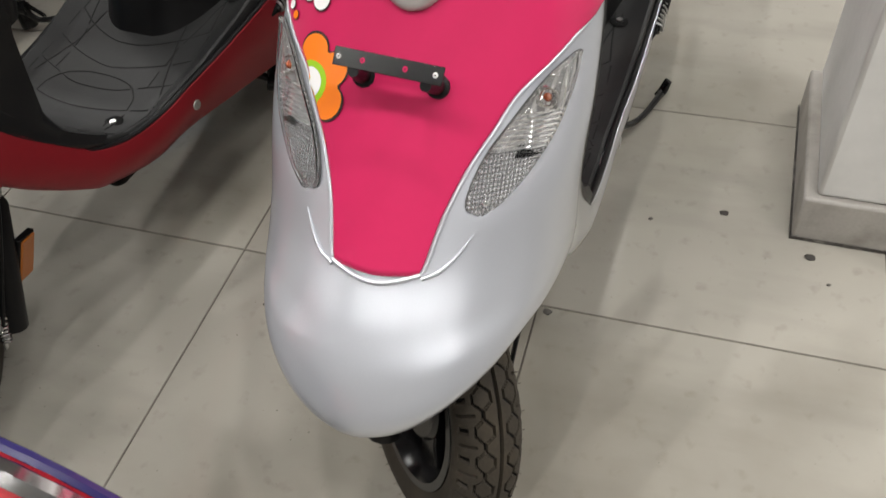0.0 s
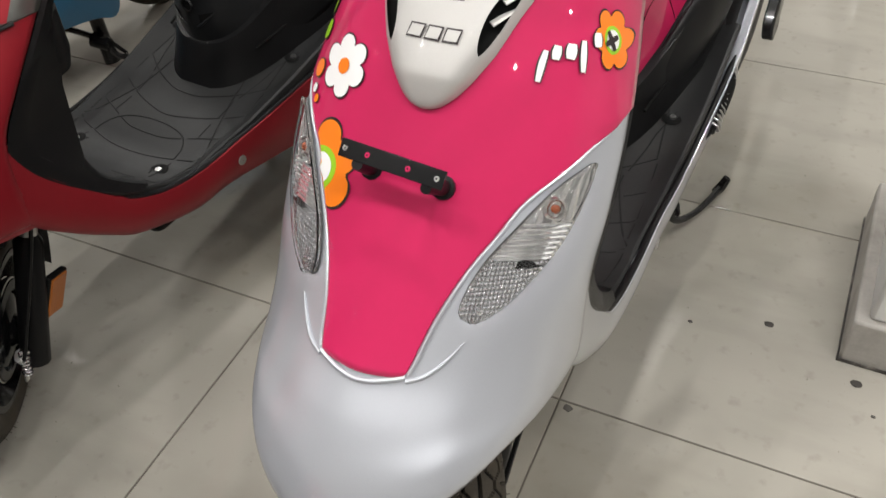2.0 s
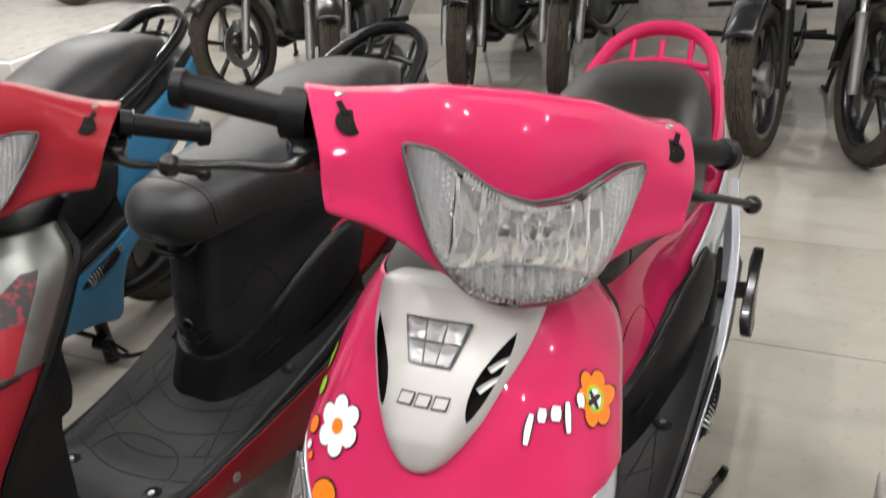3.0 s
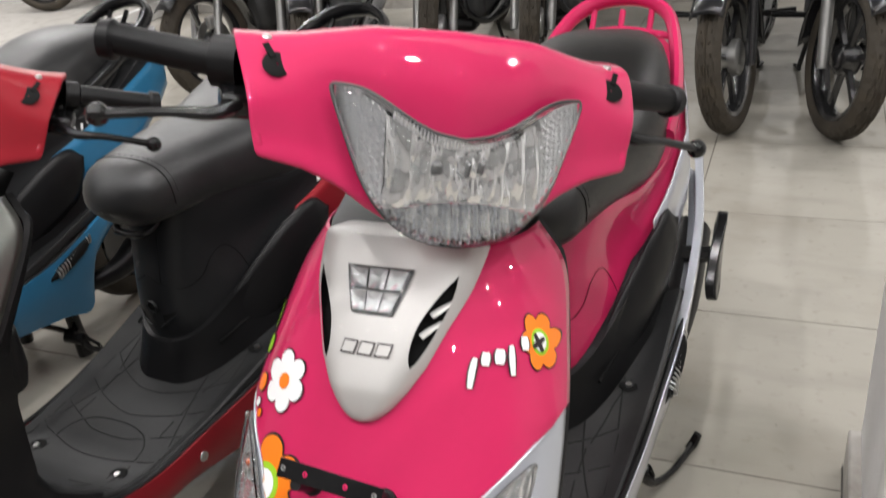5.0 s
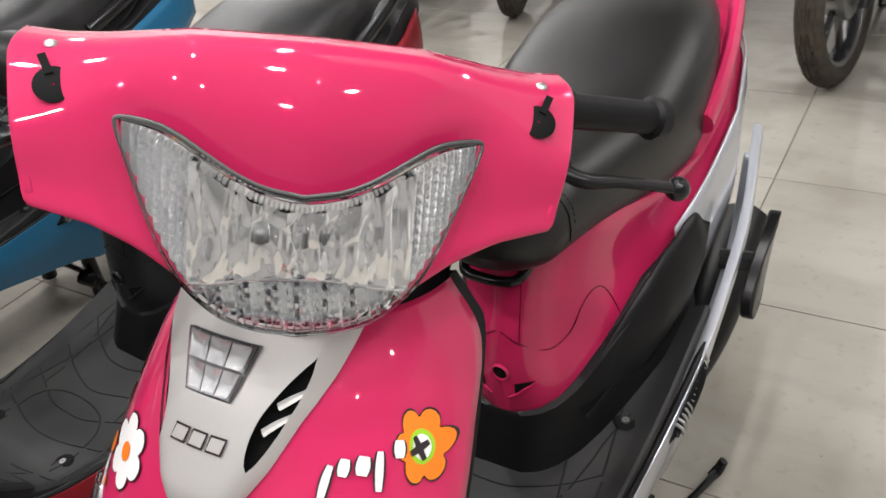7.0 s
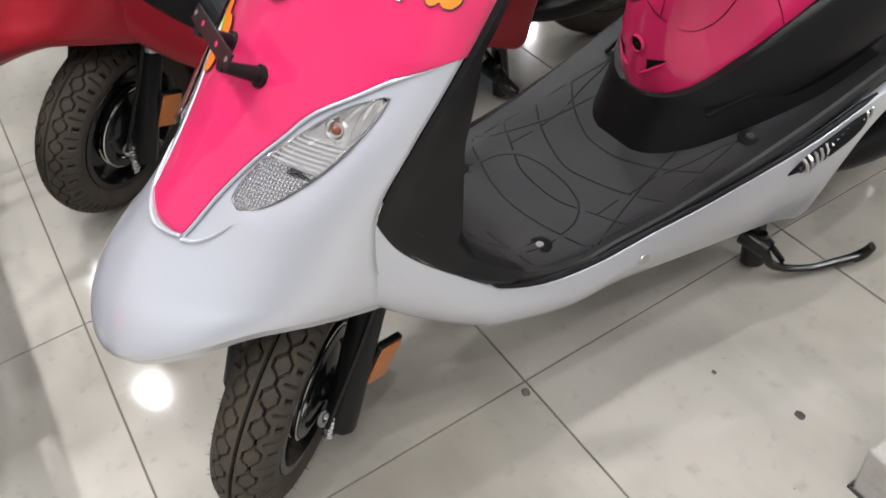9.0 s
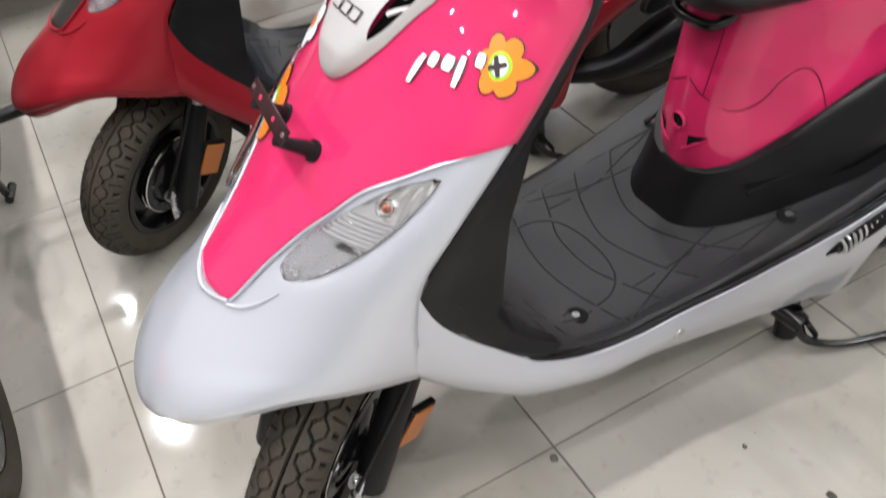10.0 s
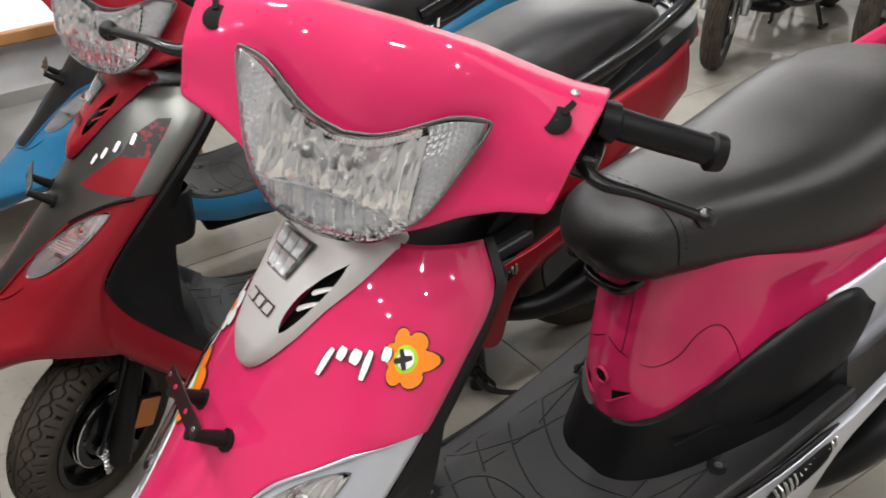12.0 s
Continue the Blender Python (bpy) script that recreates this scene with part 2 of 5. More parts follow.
DUSTVINYL = mat("dusty_seat_vinyl", (0.011, 0.0112, 0.0118), 0.40, spec=0.5, vary=0.3, grain=(420, 0.0008), stain=(14, 0.7), mottle=(0.030, 0.030, 0.031), bump=0.6, dust=0.16)
DUSTBLACK = mat("dusty_black_plastic", (0.008, 0.0085, 0.0095), 0.40, spec=0.36, vary=0.2, grain=(500, 0.0006), stain=(8, 0.5), mottle=(0.017, 0.017, 0.018), bump=0.3, dust=0.05)
TYRE = mat("tyre_rubber", (0.047, 0.040, 0.031), 0.7, spec=0.25, vary=0.3, grain=(260, 0.001), stain=(14, 0.6), mottle=(0.082, 0.066, 0.046), bump=0.3)
METAL = mat("bare_steel", (0.55, 0.55, 0.54), 0.28, metal=1.0, stain=(30, 0.4), mottle=(0.2, 0.19, 0.17))
CHROME = mat("chrome", (0.75, 0.75, 0.75), 0.10, metal=1.0)
WHITE = mat("white_vinyl_sticker", (0.80, 0.80, 0.80), 0.3, vary=0.02, coat=0.4)
ORANGE = mat("orange_sticker", (0.86, 0.20, 0.008), 0.3, vary=0.04, coat=0.4)
GREEN = mat("green_sticker", (0.30, 0.55, 0.02), 0.3, vary=0.04, coat=0.4)
INK = mat("black_outline_sticker", (0.02, 0.012, 0.014), 0.35, coat=0.3)
AMBER = mat("amber_reflector", (0.42, 0.13, 0.02), 0.3, vary=0.1, grain=(300, 0.001), bump=0.5)
BULB = mat("amber_bulb", (0.11, 0.022, 0.006), 0.2, coat=0.4)
CLEAR = lens_mat("clear_lens", (1.0, 1.0, 1.0))
REFLECT = mat("mirror_bowl", (0.90, 0.91, 0.92), 0.045, metal=0.95, vary=0.06, grain=(120, 0.001))
PRISM = mat("prism_reflector", (0.86, 0.87, 0.88), 0.09, metal=0.92, vary=0.05, grain=(200, 0.001))
LAMPSILVER = mat("lamp_cell_silver", (0.66, 0.67, 0.68), 0.16, metal=0.85, vary=0.08, grain=(300, 0.001))
FINEPRISM = prism_mat("fine_prism_reflector", (0.78, 0.79, 0.82), 84)
RIBBED = mat("ribbed_bright_plastic", (0.78, 0.80, 0.83), 0.07, metal=0.95, vary=0.2, grain=(300, 0.001))
REDPAINT = mat("matt_red_paint", (0.25, 0.010, 0.018), 0.36, metal=0.35, coat=0.1, vary=0.05, stain=(4, 0.1), spec=0.3)
REDGLOSS = mat("bright_red_paint", (0.25, 0.009, 0.018), 0.45, coat=0.6, vary=0.05, spec=0.12)
GRAPHITE = mat("satin_graphite_paint", (0.155, 0.16, 0.148), 0.32, metal=0.95, coat=0.0, spec=0.4, vary=0.06, grain=(900, 0.0002))
SPOTTED = mat("veined_red_print", (0.035, 0.032, 0.032), 0.4, spec=0.3, stain=(70, 1.0), mottle=(0.36, 0.02, 0.045))
BLUE = mat("blue_paint", (0.02, 0.14, 0.27), 0.4, coat=0.5, vary=0.05, stain=(4, 0.1), spec=0.2)
ENGINE = mat("grey_cast_engine", (0.10, 0.10, 0.10), 0.5, metal=0.6, stain=(10, 0.5))
TILE = floor_mat("polished_floor_tile", (0.405, 0.384, 0.337), (0.225, 0.198, 0.158))
GROUT = mat("dirty_grout", (0.13, 0.115, 0.095), 0.8, stain=(8, 0.5))
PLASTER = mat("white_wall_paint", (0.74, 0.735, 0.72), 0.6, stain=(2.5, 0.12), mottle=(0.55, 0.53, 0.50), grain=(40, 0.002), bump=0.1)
PLINTH = mat("scuffed_stone_plinth", (0.42, 0.40, 0.37), 0.45, stain=(14, 0.6), mottle=(0.20, 0.18, 0.15), grain=(160, 0.001), vary=0.12)
GRIME = mat("black_grime", (0.05, 0.045, 0.04), 0.7, stain=(30, 0.7), mottle=(0.3, 0.28, 0.25))
CEILPAINT = mat("grey_ceiling_paint", (0.22, 0.22, 0.22), 0.8, stain=(2, 0.2))
# wall plaster toned down in colour, for every wall but the north
DIMWALL = mat("toned_down_wall_paint", (0.30, 0.29, 0.28), 0.7, stain=(2, 0.2))
WOOD = mat("varnished_wood", (0.36, 0.17, 0.06), 0.35, vary=0.25, grain=(12, 0.002), stain=(6, 0.4))
SEAM = mat("dark_panel_gap", (0.09, 0.003, 0.014), 0.6, spec=0.2)
DUSTMAT = mat("very_dusty_floor_mat", (0.014, 0.0144, 0.015), 0.5, spec=0.30, vary=0.25, grain=(420, 0.0006), stain=(7, 0.7), mottle=(0.026, 0.026, 0.024), bump=0.4)
MATLINE = mat("moulded_line_black", (0.007, 0.007, 0.007), 0.6, spec=0.25)


# ---- the room ----
X0, X1, Y0, Y1 = -6.6, 3.6, -3.6, 4.66
ceiling = tagged(part("ceiling", box(X0, X1, Y0, Y1, CEIL, CEIL + 0.15), CEILPAINT), "plain grey showroom ceiling", "ceiling", kind="structure")
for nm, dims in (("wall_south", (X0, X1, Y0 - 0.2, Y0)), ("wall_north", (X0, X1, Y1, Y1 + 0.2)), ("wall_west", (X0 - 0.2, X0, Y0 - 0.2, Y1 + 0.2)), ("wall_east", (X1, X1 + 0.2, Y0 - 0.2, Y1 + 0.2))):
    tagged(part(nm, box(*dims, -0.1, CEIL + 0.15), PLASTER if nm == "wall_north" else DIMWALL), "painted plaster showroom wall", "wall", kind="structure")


def ceiling_light(x, y, share):
    t = thing("ceiling_light", "unseen round white recessed ceiling downlight, switched on", "ceiling light", pose(x, y, CEIL), "ceiling downlights")
    part("trim", lathe([(0.028, 0), (0.050, 0.0), (0.052, 0.008), (0.044, 0.014), (0.028, 0.010)], 28, m=Matrix.Rotation(radians(90), 4, "Y")), PLASTER, t)
    part("diffuser", lathe([(0.001, 0.006), (0.015, 0.006), (0.029, 0.004)], 28, m=Matrix.Rotation(radians(90), 4, "Y")), LAMPGLOW, t)
    lamp = bpy.data.lights.new("downlight", "AREA")
    lamp.shape, lamp.size, lamp.energy, lamp.color = "DISK", 0.055, LAMP_POWER * share, (1.0, 0.975, 0.935)
    ob = new("downlight", lamp)
    ob.matrix_basis = pose(x, y, CEIL - 0.02)
    return t


LAMPGLOW = glow("lamp_diffuser", (1.0, 0.97, 0.92), 18.0)
# shares set by hand: most over the display step, least in front
for lx, ly in LAMP_SPOTS:
    ceiling_light(lx, ly, 2.4 if lx < -4 and ly > 2 else 0.8 if ly < -1.5 else 1.4 if ly > 1 else 1.35 if lx > 1.2 else 1.2)

# pillar of plastered masonry on a stone plinth
pillar = thing("pillar", "white plastered square pillar on a scuffed stone plinth", "pillar", pose(0.431, 0.270, 0, 0, 0, -1), kind="structure")
part("plinth", box(0, 0.56, 0, 0.40, 0, 0.105), PLINTH, pillar, "chipped grey stone plinth", bevel=0.006)
part("grime", box(-0.003, 0.0, -0.003, 0.40, 0.0, 0.007), GRIME, pillar)
part("grime", box(-0.003, 0.56, -0.003, -0.0005, 0.0, 0.006), GRIME, pillar)
part("shaft", box(0.022, 0.55, 0.012, 0.39, 0.105, CEIL - 0.001), PLASTER, pillar, bevel=0.008)
for nm, dims in (("baseboard", (X0, X1, Y1 - 0.012, Y1)), ("baseboard", (X0, X0 + 0.012, Y0, Y1 - 0.012))):
    tagged(part(nm, box(*dims, 0.0, 0.11), PLINTH, bevel=0.003), "beige tiled skirting along the wall", "skirting", kind="structure")


# ---- the scooter: x to its left side, y backwards, z up, front axle ahead of the origin ----
STEER = Matrix.Translation((0, 0.03, 1.0)) @ Matrix.Rotation(radians(41.5), 4, Vector((0, math.sin(radians(24)), math.cos(radians(24))))) @ Matrix.Translation((0, -0.03, -1.0))
FORK = Matrix.Translation((-0.019, 0.026, 0.0)) @ STEER
BARS = Matrix.Translation((0.012, -0.042, -0.008)) @ STEER

# rows of the front skin from its top to the nose: centre y, z; edge x, y, z; roundness; lift of the wheel arch
APRON = [
    (-0.092, 0.886, 0.124, 0.010, 0.871, 3.2, 0.000),
    (-0.145, 0.840, 0.155, -0.002, 0.825, 3, 0.000),
    (-0.195, 0.787, 0.171, -0.055, 0.772, 2.8, 0.000),
    (-0.245, 0.728, 0.185, -0.124, 0.708, 2.5, 0.000),
    (-0.302, 0.666, 0.190, -0.188, 0.646, 2.2, 0.000),
    (-0.362, 0.607, 0.188, -0.232, 0.592, 2.1, 0.000),
    (-0.422, 0.553, 0.188, -0.246, 0.538, 2.1, 0.002),
    (-0.478, 0.510, 0.188, -0.248, 0.500, 2.2, 0.008),
    (-0.522, 0.470, 0.186, -0.245, 0.464, 2.4, 0.025),
    (-0.546, 0.424, 0.181, -0.240, 0.434, 2.6, 0.045),
    (-0.518, 0.390, 0.172, -0.235, 0.411, 2.7, 0.062),
]


def skin(u, v, lift=0.0):
    """A point of the front skin: u from -1 to 1 across, v the row; lift raises it along the normal."""
    def flat(u, v):
        c = at_curve(APRON, v / 10)
        a = abs(u)
        bow = math.sin(math.pi * a**1.5) * 0.9 + 0.35 * a**4
        return Vector((c[2] * (1.5 * u - 0.5 * u * a * a), c[0] + (c[3] - c[0]) * a ** (0.76 * c[5]), c[1] + (c[4] - c[1]) * a**2 + c[6] * bow))

    p = flat(u, v)
    if lift:
        e = 0.01
        du = flat(u + e, v) - flat(u - e, v)
        dv = flat(u, min(v + e, 10)) - flat(u, max(v - e, 0))
        p = p + du.cross(dv).normalized() * -lift
    return p


def across(k):
    """The u of a share k of the half width."""
    k = max(-1.0, min(1.0, k))
    u = k
    for _ in range(14):
        u = u - (1.5 * u - 0.5 * u**3 - k) / max(0.2, 1.5 - 1.5 * u * u)
    return max(-1.0, min(1.0, u))


def skin_xz(x, z, lift=0.0):
    """The point of the front skin at that x and height."""
    lo, hi = 0.0, 9.0
    for _ in range(26):
        mid = (lo + hi) / 2
        c = at_curve(APRON, mid / 10)
        if skin(across(x / c[2]), mid).z > z:
            lo = mid
        else:
            hi = mid
    c = at_curve(APRON, lo / 10)
    return skin(across(x / c[2]), lo, lift)


def skin_patch(bounds, nu=24, nv=28, lift=0.0, swell=0.0):
    """A patch between two border curves given as f(s) -> (u0, u1, v) for s from 0 to 1."""
    rows = []
    for i in range(nv + 1):
        u0, u1, v = bounds(i / nv)
        row = []
        for j in range(nu + 1):
            k = j / nu
            row.append(skin(u0 + (u1 - u0) * k, v, lift + swell * math.sin(math.pi * k) ** 0.7))
        rows.append(row)
    return sheet(rows, flip=True)


def on_panel(x, z, lift):
    """The point of the skin at that x and height, held inside the painted panel."""
    p = skin_xz(x, z)
    for _ in range(5):
        v = lin(-p.z, [-c[1] for c in APRON], range(11))
        most = at_curve(APRON, v / 10)[2] * (lin(v, *PINK_EDGE) if v > 2.85 else 1.0) * 0.985
        if abs(p.x) <= most:
            break
        x = math.copysign(most, x)
        p = skin_xz(x, z)
    return skin_xz(x, z, lift)


def disc_on_skin(cx, cz, shape, lift, rings=3, n=72, turn=0.0):
    """A flat sticker with outline shape(angle) -> radius, wrapped on the skin round (cx, cz)."""
    c = skin_xz(cx, cz)
    ex = (skin_xz(cx + 0.012, cz) - skin_xz(cx - 0.012, cz)).normalized()
    ez = skin_xz(cx, cz + 0.012) - skin_xz(cx, cz - 0.012)
    ez = (ez - ex * ez.dot(ex)).normalized()
    bm = bmesh.new()
    mid = bm.verts.new(skin_xz(cx, cz, lift))
    last = None
    for k in range(1, rings + 1):
        ring = []
        for j in range(n):
            a = 2 * math.pi * j / n
            r = shape(a) * k / rings
            p = c + ex * (r * math.cos(a + turn)) + ez * (r * math.sin(a + turn))
            ring.append(bm.verts.new(on_panel(p.x, p.z, lift)))
        for j in range(n):
            if last is None:
                bm.faces.new((mid, ring[j], ring[(j + 1) % n]))
            else:
                bm.faces.new((last[j], ring[j], ring[(j + 1) % n], last[(j + 1) % n]))
        last = ring
    return bm


def bar_on_skin(cx, cz, pts, width, lift):
    """A painted stroke wrapped on the skin; pts are metres across and up from (cx, cz)."""
    c = skin_xz(cx, cz)
    ex = (skin_xz(cx + 0.012, cz) - skin_xz(cx - 0.012, cz)).normalized()
    ez = skin_xz(cx, cz + 0.012) - skin_xz(cx, cz - 0.012)
    ez = (ez - ex * ez.dot(ex)).normalized()
    q = spline([(*p, 0) for p in pts], 4 * len(pts))
    rows = []
    for i, p in enumerate(q):
        a, b = q[max(i - 1, 0)], q[min(i + 1, len(q) - 1)]
        d = Vector((b[0] - a[0], b[1] - a[1])).normalized()
        w = width * (0.65 + 0.35 * math.sin(math.pi * (i + 0.5) / len(q)))
        row = []
        for s in (-0.5, 0.5):
            o = (p[0] - d.y * w * s, p[1] + d.x * w * s)
            g = c + ex * o[0] + ez * o[1]
            row.append(skin_xz(g.x, g.z, lift))
        rows.append(row)
    return sheet(rows, flip=True)


PINK_EDGE = ([2.85, 2.95, 3.05, 3.3, 3.67, 4.1, 4.55, 5.15, 5.5, 5.9, 6.02], [1.0, 0.94, 0.885, 0.78, 0.62, 0.522, 0.425, 0.335, 0.30, 0.268, 0.25])


def pink_half(v):
    return 1.0 if v < 2.85 else across(smooth(v, *PINK_EDGE))


def flower(a, r, petals=6, deep=0.36, spin=0.3):
    return r * (1 - deep + deep * abs(math.cos((a + spin) * petals / 2)) ** 0.55)


def petal_flower(parent, cx, cz, r, petal, heart, eye, lift=0.0012, spin=0.3):
    ob = part("flower_sticker", disc_on_skin(cx, cz, lambda a: flower(a, r * 1.06, spin=spin), lift), INK, parent, "flower-shaped sticker with a thin dark outline")
    part("petals", disc_on_skin(cx, cz, lambda a: flower(a, r, spin=spin), lift + 0.0004), petal, ob)
    if heart:
        part("ring", disc_on_skin(cx, cz, lambda a: r * 0.46, lift + 0.0008, n=32), heart, ob)
    if eye:
        part("heart", disc_on_skin(cx, cz, lambda a: r * (0.33 if heart else 0.26), lift + 0.0012, n=32), eye, ob)
    return ob


# half widths of the nose piece above the tip, by row
NAC = ([0.05, 0.4, 0.75, 1.3, 1.85, 2.2, 2.42, 2.54, 2.60, 2.63, 2.645], [0.76, 0.68, 0.60, 0.46, 0.35, 0.255, 0.18, 0.125, 0.085, 0.05, 0.01])


def tyre_mesh(radius, half, tread=True, n=168):
    """A tyre round the x axis; the tread is a maze of six-sided blocks."""
    turns = [-128, -118, -106, -94, -84] + list(np.linspace(-76, 76, 89 if n > 200 else 25)) + [84, 94, 106, 118, 128]
    prof = []
    for deg in turns:
        a = radians(deg)
        prof.append((radius - half * 0.92 + half * 0.92 * math.cos(a), half * math.sin(a) * (1.0 if abs(a) < 1.7 else 0.97), a))
    cells = 30 if n > 200 else 20

    def depth(s, th):
        c = (th * cells / (2 * math.pi)) % 1.0
        zig = lambda q: min(1.0, max(-1.0, 4.2 * (abs(2 * (q % 1.0) - 1) - 0.5)))
        g, wave = (0.024, 0.10) if n > 200 else (0.045, 0.075)
        if abs(s) < (0.026 if n > 200 else 0.04):
            return -0.004
        if abs(abs(s) - 0.26 - wave * zig(c)) < g or abs(abs(s) - 0.48 + wave * zig(c)) < g:
            return -0.005
        if n <= 200 and 0.30 < abs(s) < 0.46 and abs(c - 0.5) < 0.13:
            return -0.005
        if n <= 200 and abs(s) < 0.20 and min(c, 1 - c) < 0.05:
            return -0.003
        if abs(s) > 0.56 and min(c, 1 - c) < (0.06 if n > 200 else 0.10):
            return -0.005
        if abs(s) > 0.75 and abs(c - 0.5) < 0.08:
            return -0.004
        return 0.0
    rows, low = [], []
    for j in range(n):
        th = 2 * math.pi * j / n
        row = []
        for r, x, a in prof:
            d = depth(a / 1.22, th) if tread and abs(a) < 1.30 else 0.0
            low.append(d < 0)
            q = r + 1.5 * d * math.cos(a)
            row.append(V(x + d * math.sin(a) * 0.8, q * math.cos(th), q * math.sin(th)))
        rows.append(row)
    rows.append([p.copy() for p in rows[0]])
    bm = sheet(rows)
    k = len(prof)
    # faces down in the grooves take the second material, shade put into colour
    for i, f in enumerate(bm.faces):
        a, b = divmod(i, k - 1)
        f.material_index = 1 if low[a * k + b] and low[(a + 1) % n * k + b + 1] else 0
    bmesh.ops.remove_doubles(bm, verts=bm.verts, dist=1e-6)
    return bm


def front_wheel(sc, m):
    """Small black alloy wheel with a drum brake, its axle along x."""
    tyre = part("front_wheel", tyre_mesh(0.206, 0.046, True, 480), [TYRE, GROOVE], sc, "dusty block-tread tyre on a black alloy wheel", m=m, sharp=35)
    bm = bmesh.new()
    for k in range(150):
        th, a = random.uniform(0, 2 * math.pi), random.choice((-1, 1)) * random.uniform(0.9, 1.5)
        r, x = 0.1637 + 0.0423 * math.cos(a), 0.046 * math.sin(a)
        way = V(math.sin(a), math.cos(a) * math.cos(th), math.cos(a) * math.sin(th))
        foot = V(x, r * math.cos(th), r * math.sin(th))
        tube([foot - way * 0.001, foot + way * random.uniform(0.003, 0.007)], [0.0006, 0.0003], 3, bm=bm)
    part("rubber_whiskers", bm, TYRE, tyre, m=m)
    rim = lathe([(0.128, -0.040), (0.140, -0.040), (0.143, -0.034), (0.132, -0.028), (0.120, -0.016), (0.118, 0), (0.120, 0.016), (0.132, 0.028), (0.143, 0.034), (0.140, 0.040), (0.128, 0.040), (0.112, 0.012), (0.112, -0.012), (0.128, -0.040)], 48)
    part("rim", rim, GLOSSBLACK, tyre, m=m)
    bm = bmesh.new()
    for k in range(3):
        r = Matrix.Rotation(radians(120 * k + 20), 4, "X")
        rows = [[r @ V(x, y, z) for x, y in ((-0.016, -w), (0.016, -w), (0.016, w), (-0.016, w))] for z, w in ((0.05, 0.036), (0.08, 0.024), (0.12, 0.030))]
        sheet(rows, wrap=True, caps=True, bm=bm)
    part("spokes", bm, GLOSSBLACK, tyre, m=m, bevel=0.004)
    part("brake_drum", lathe([(0.001, -0.03), (0.066, -0.03), (0.072, -0.024), (0.072, 0.030), (0.060, 0.040), (0.030, 0.046), (0.022, 0.056), (0.001, 0.056)], 36), GLOSSBLACK, tyre, m=m)
    for ax in (0.024, 0.034):
        part("drum_ring", lathe([(0.088, ax), (0.0905, ax + 0.001), (0.0905, ax + 0.003), (0.088, ax + 0.004)], 56), CHROME, tyre, "thin bright ring", m=m)
    part("drum_wall", lathe([(0.070, 0.042), (0.086, 0.040), (0.089, 0.036), (0.089, 0.016), (0.110, 0.010)], 48), GLOSSBLACK, tyre, m=m)
    part("axle_nut", lathe([(0.001, 0.084), (0.013, 0.084), (0.014, 0.074), (0.014, 0.066)], 6), METAL, tyre, m=m)
    part("brake_arm", tube([(0.062, -0.055, 0.005), (0.066, -0.045, -0.035), (0.066, -0.05, -0.075)], [0.012, 0.008, 0.007], 8, 9, flat=0.5), METAL, tyre, "bare metal brake arm", m=m)
    part("brake_spring", tube([(0.07 + 0.008 * math.cos(i), -0.052 + 0.008 * math.sin(i), 0.01 - 0.0016 * i) for i in range(0, 40)], 0.0022, 6), CHROME, tyre, m=m)
    return tyre


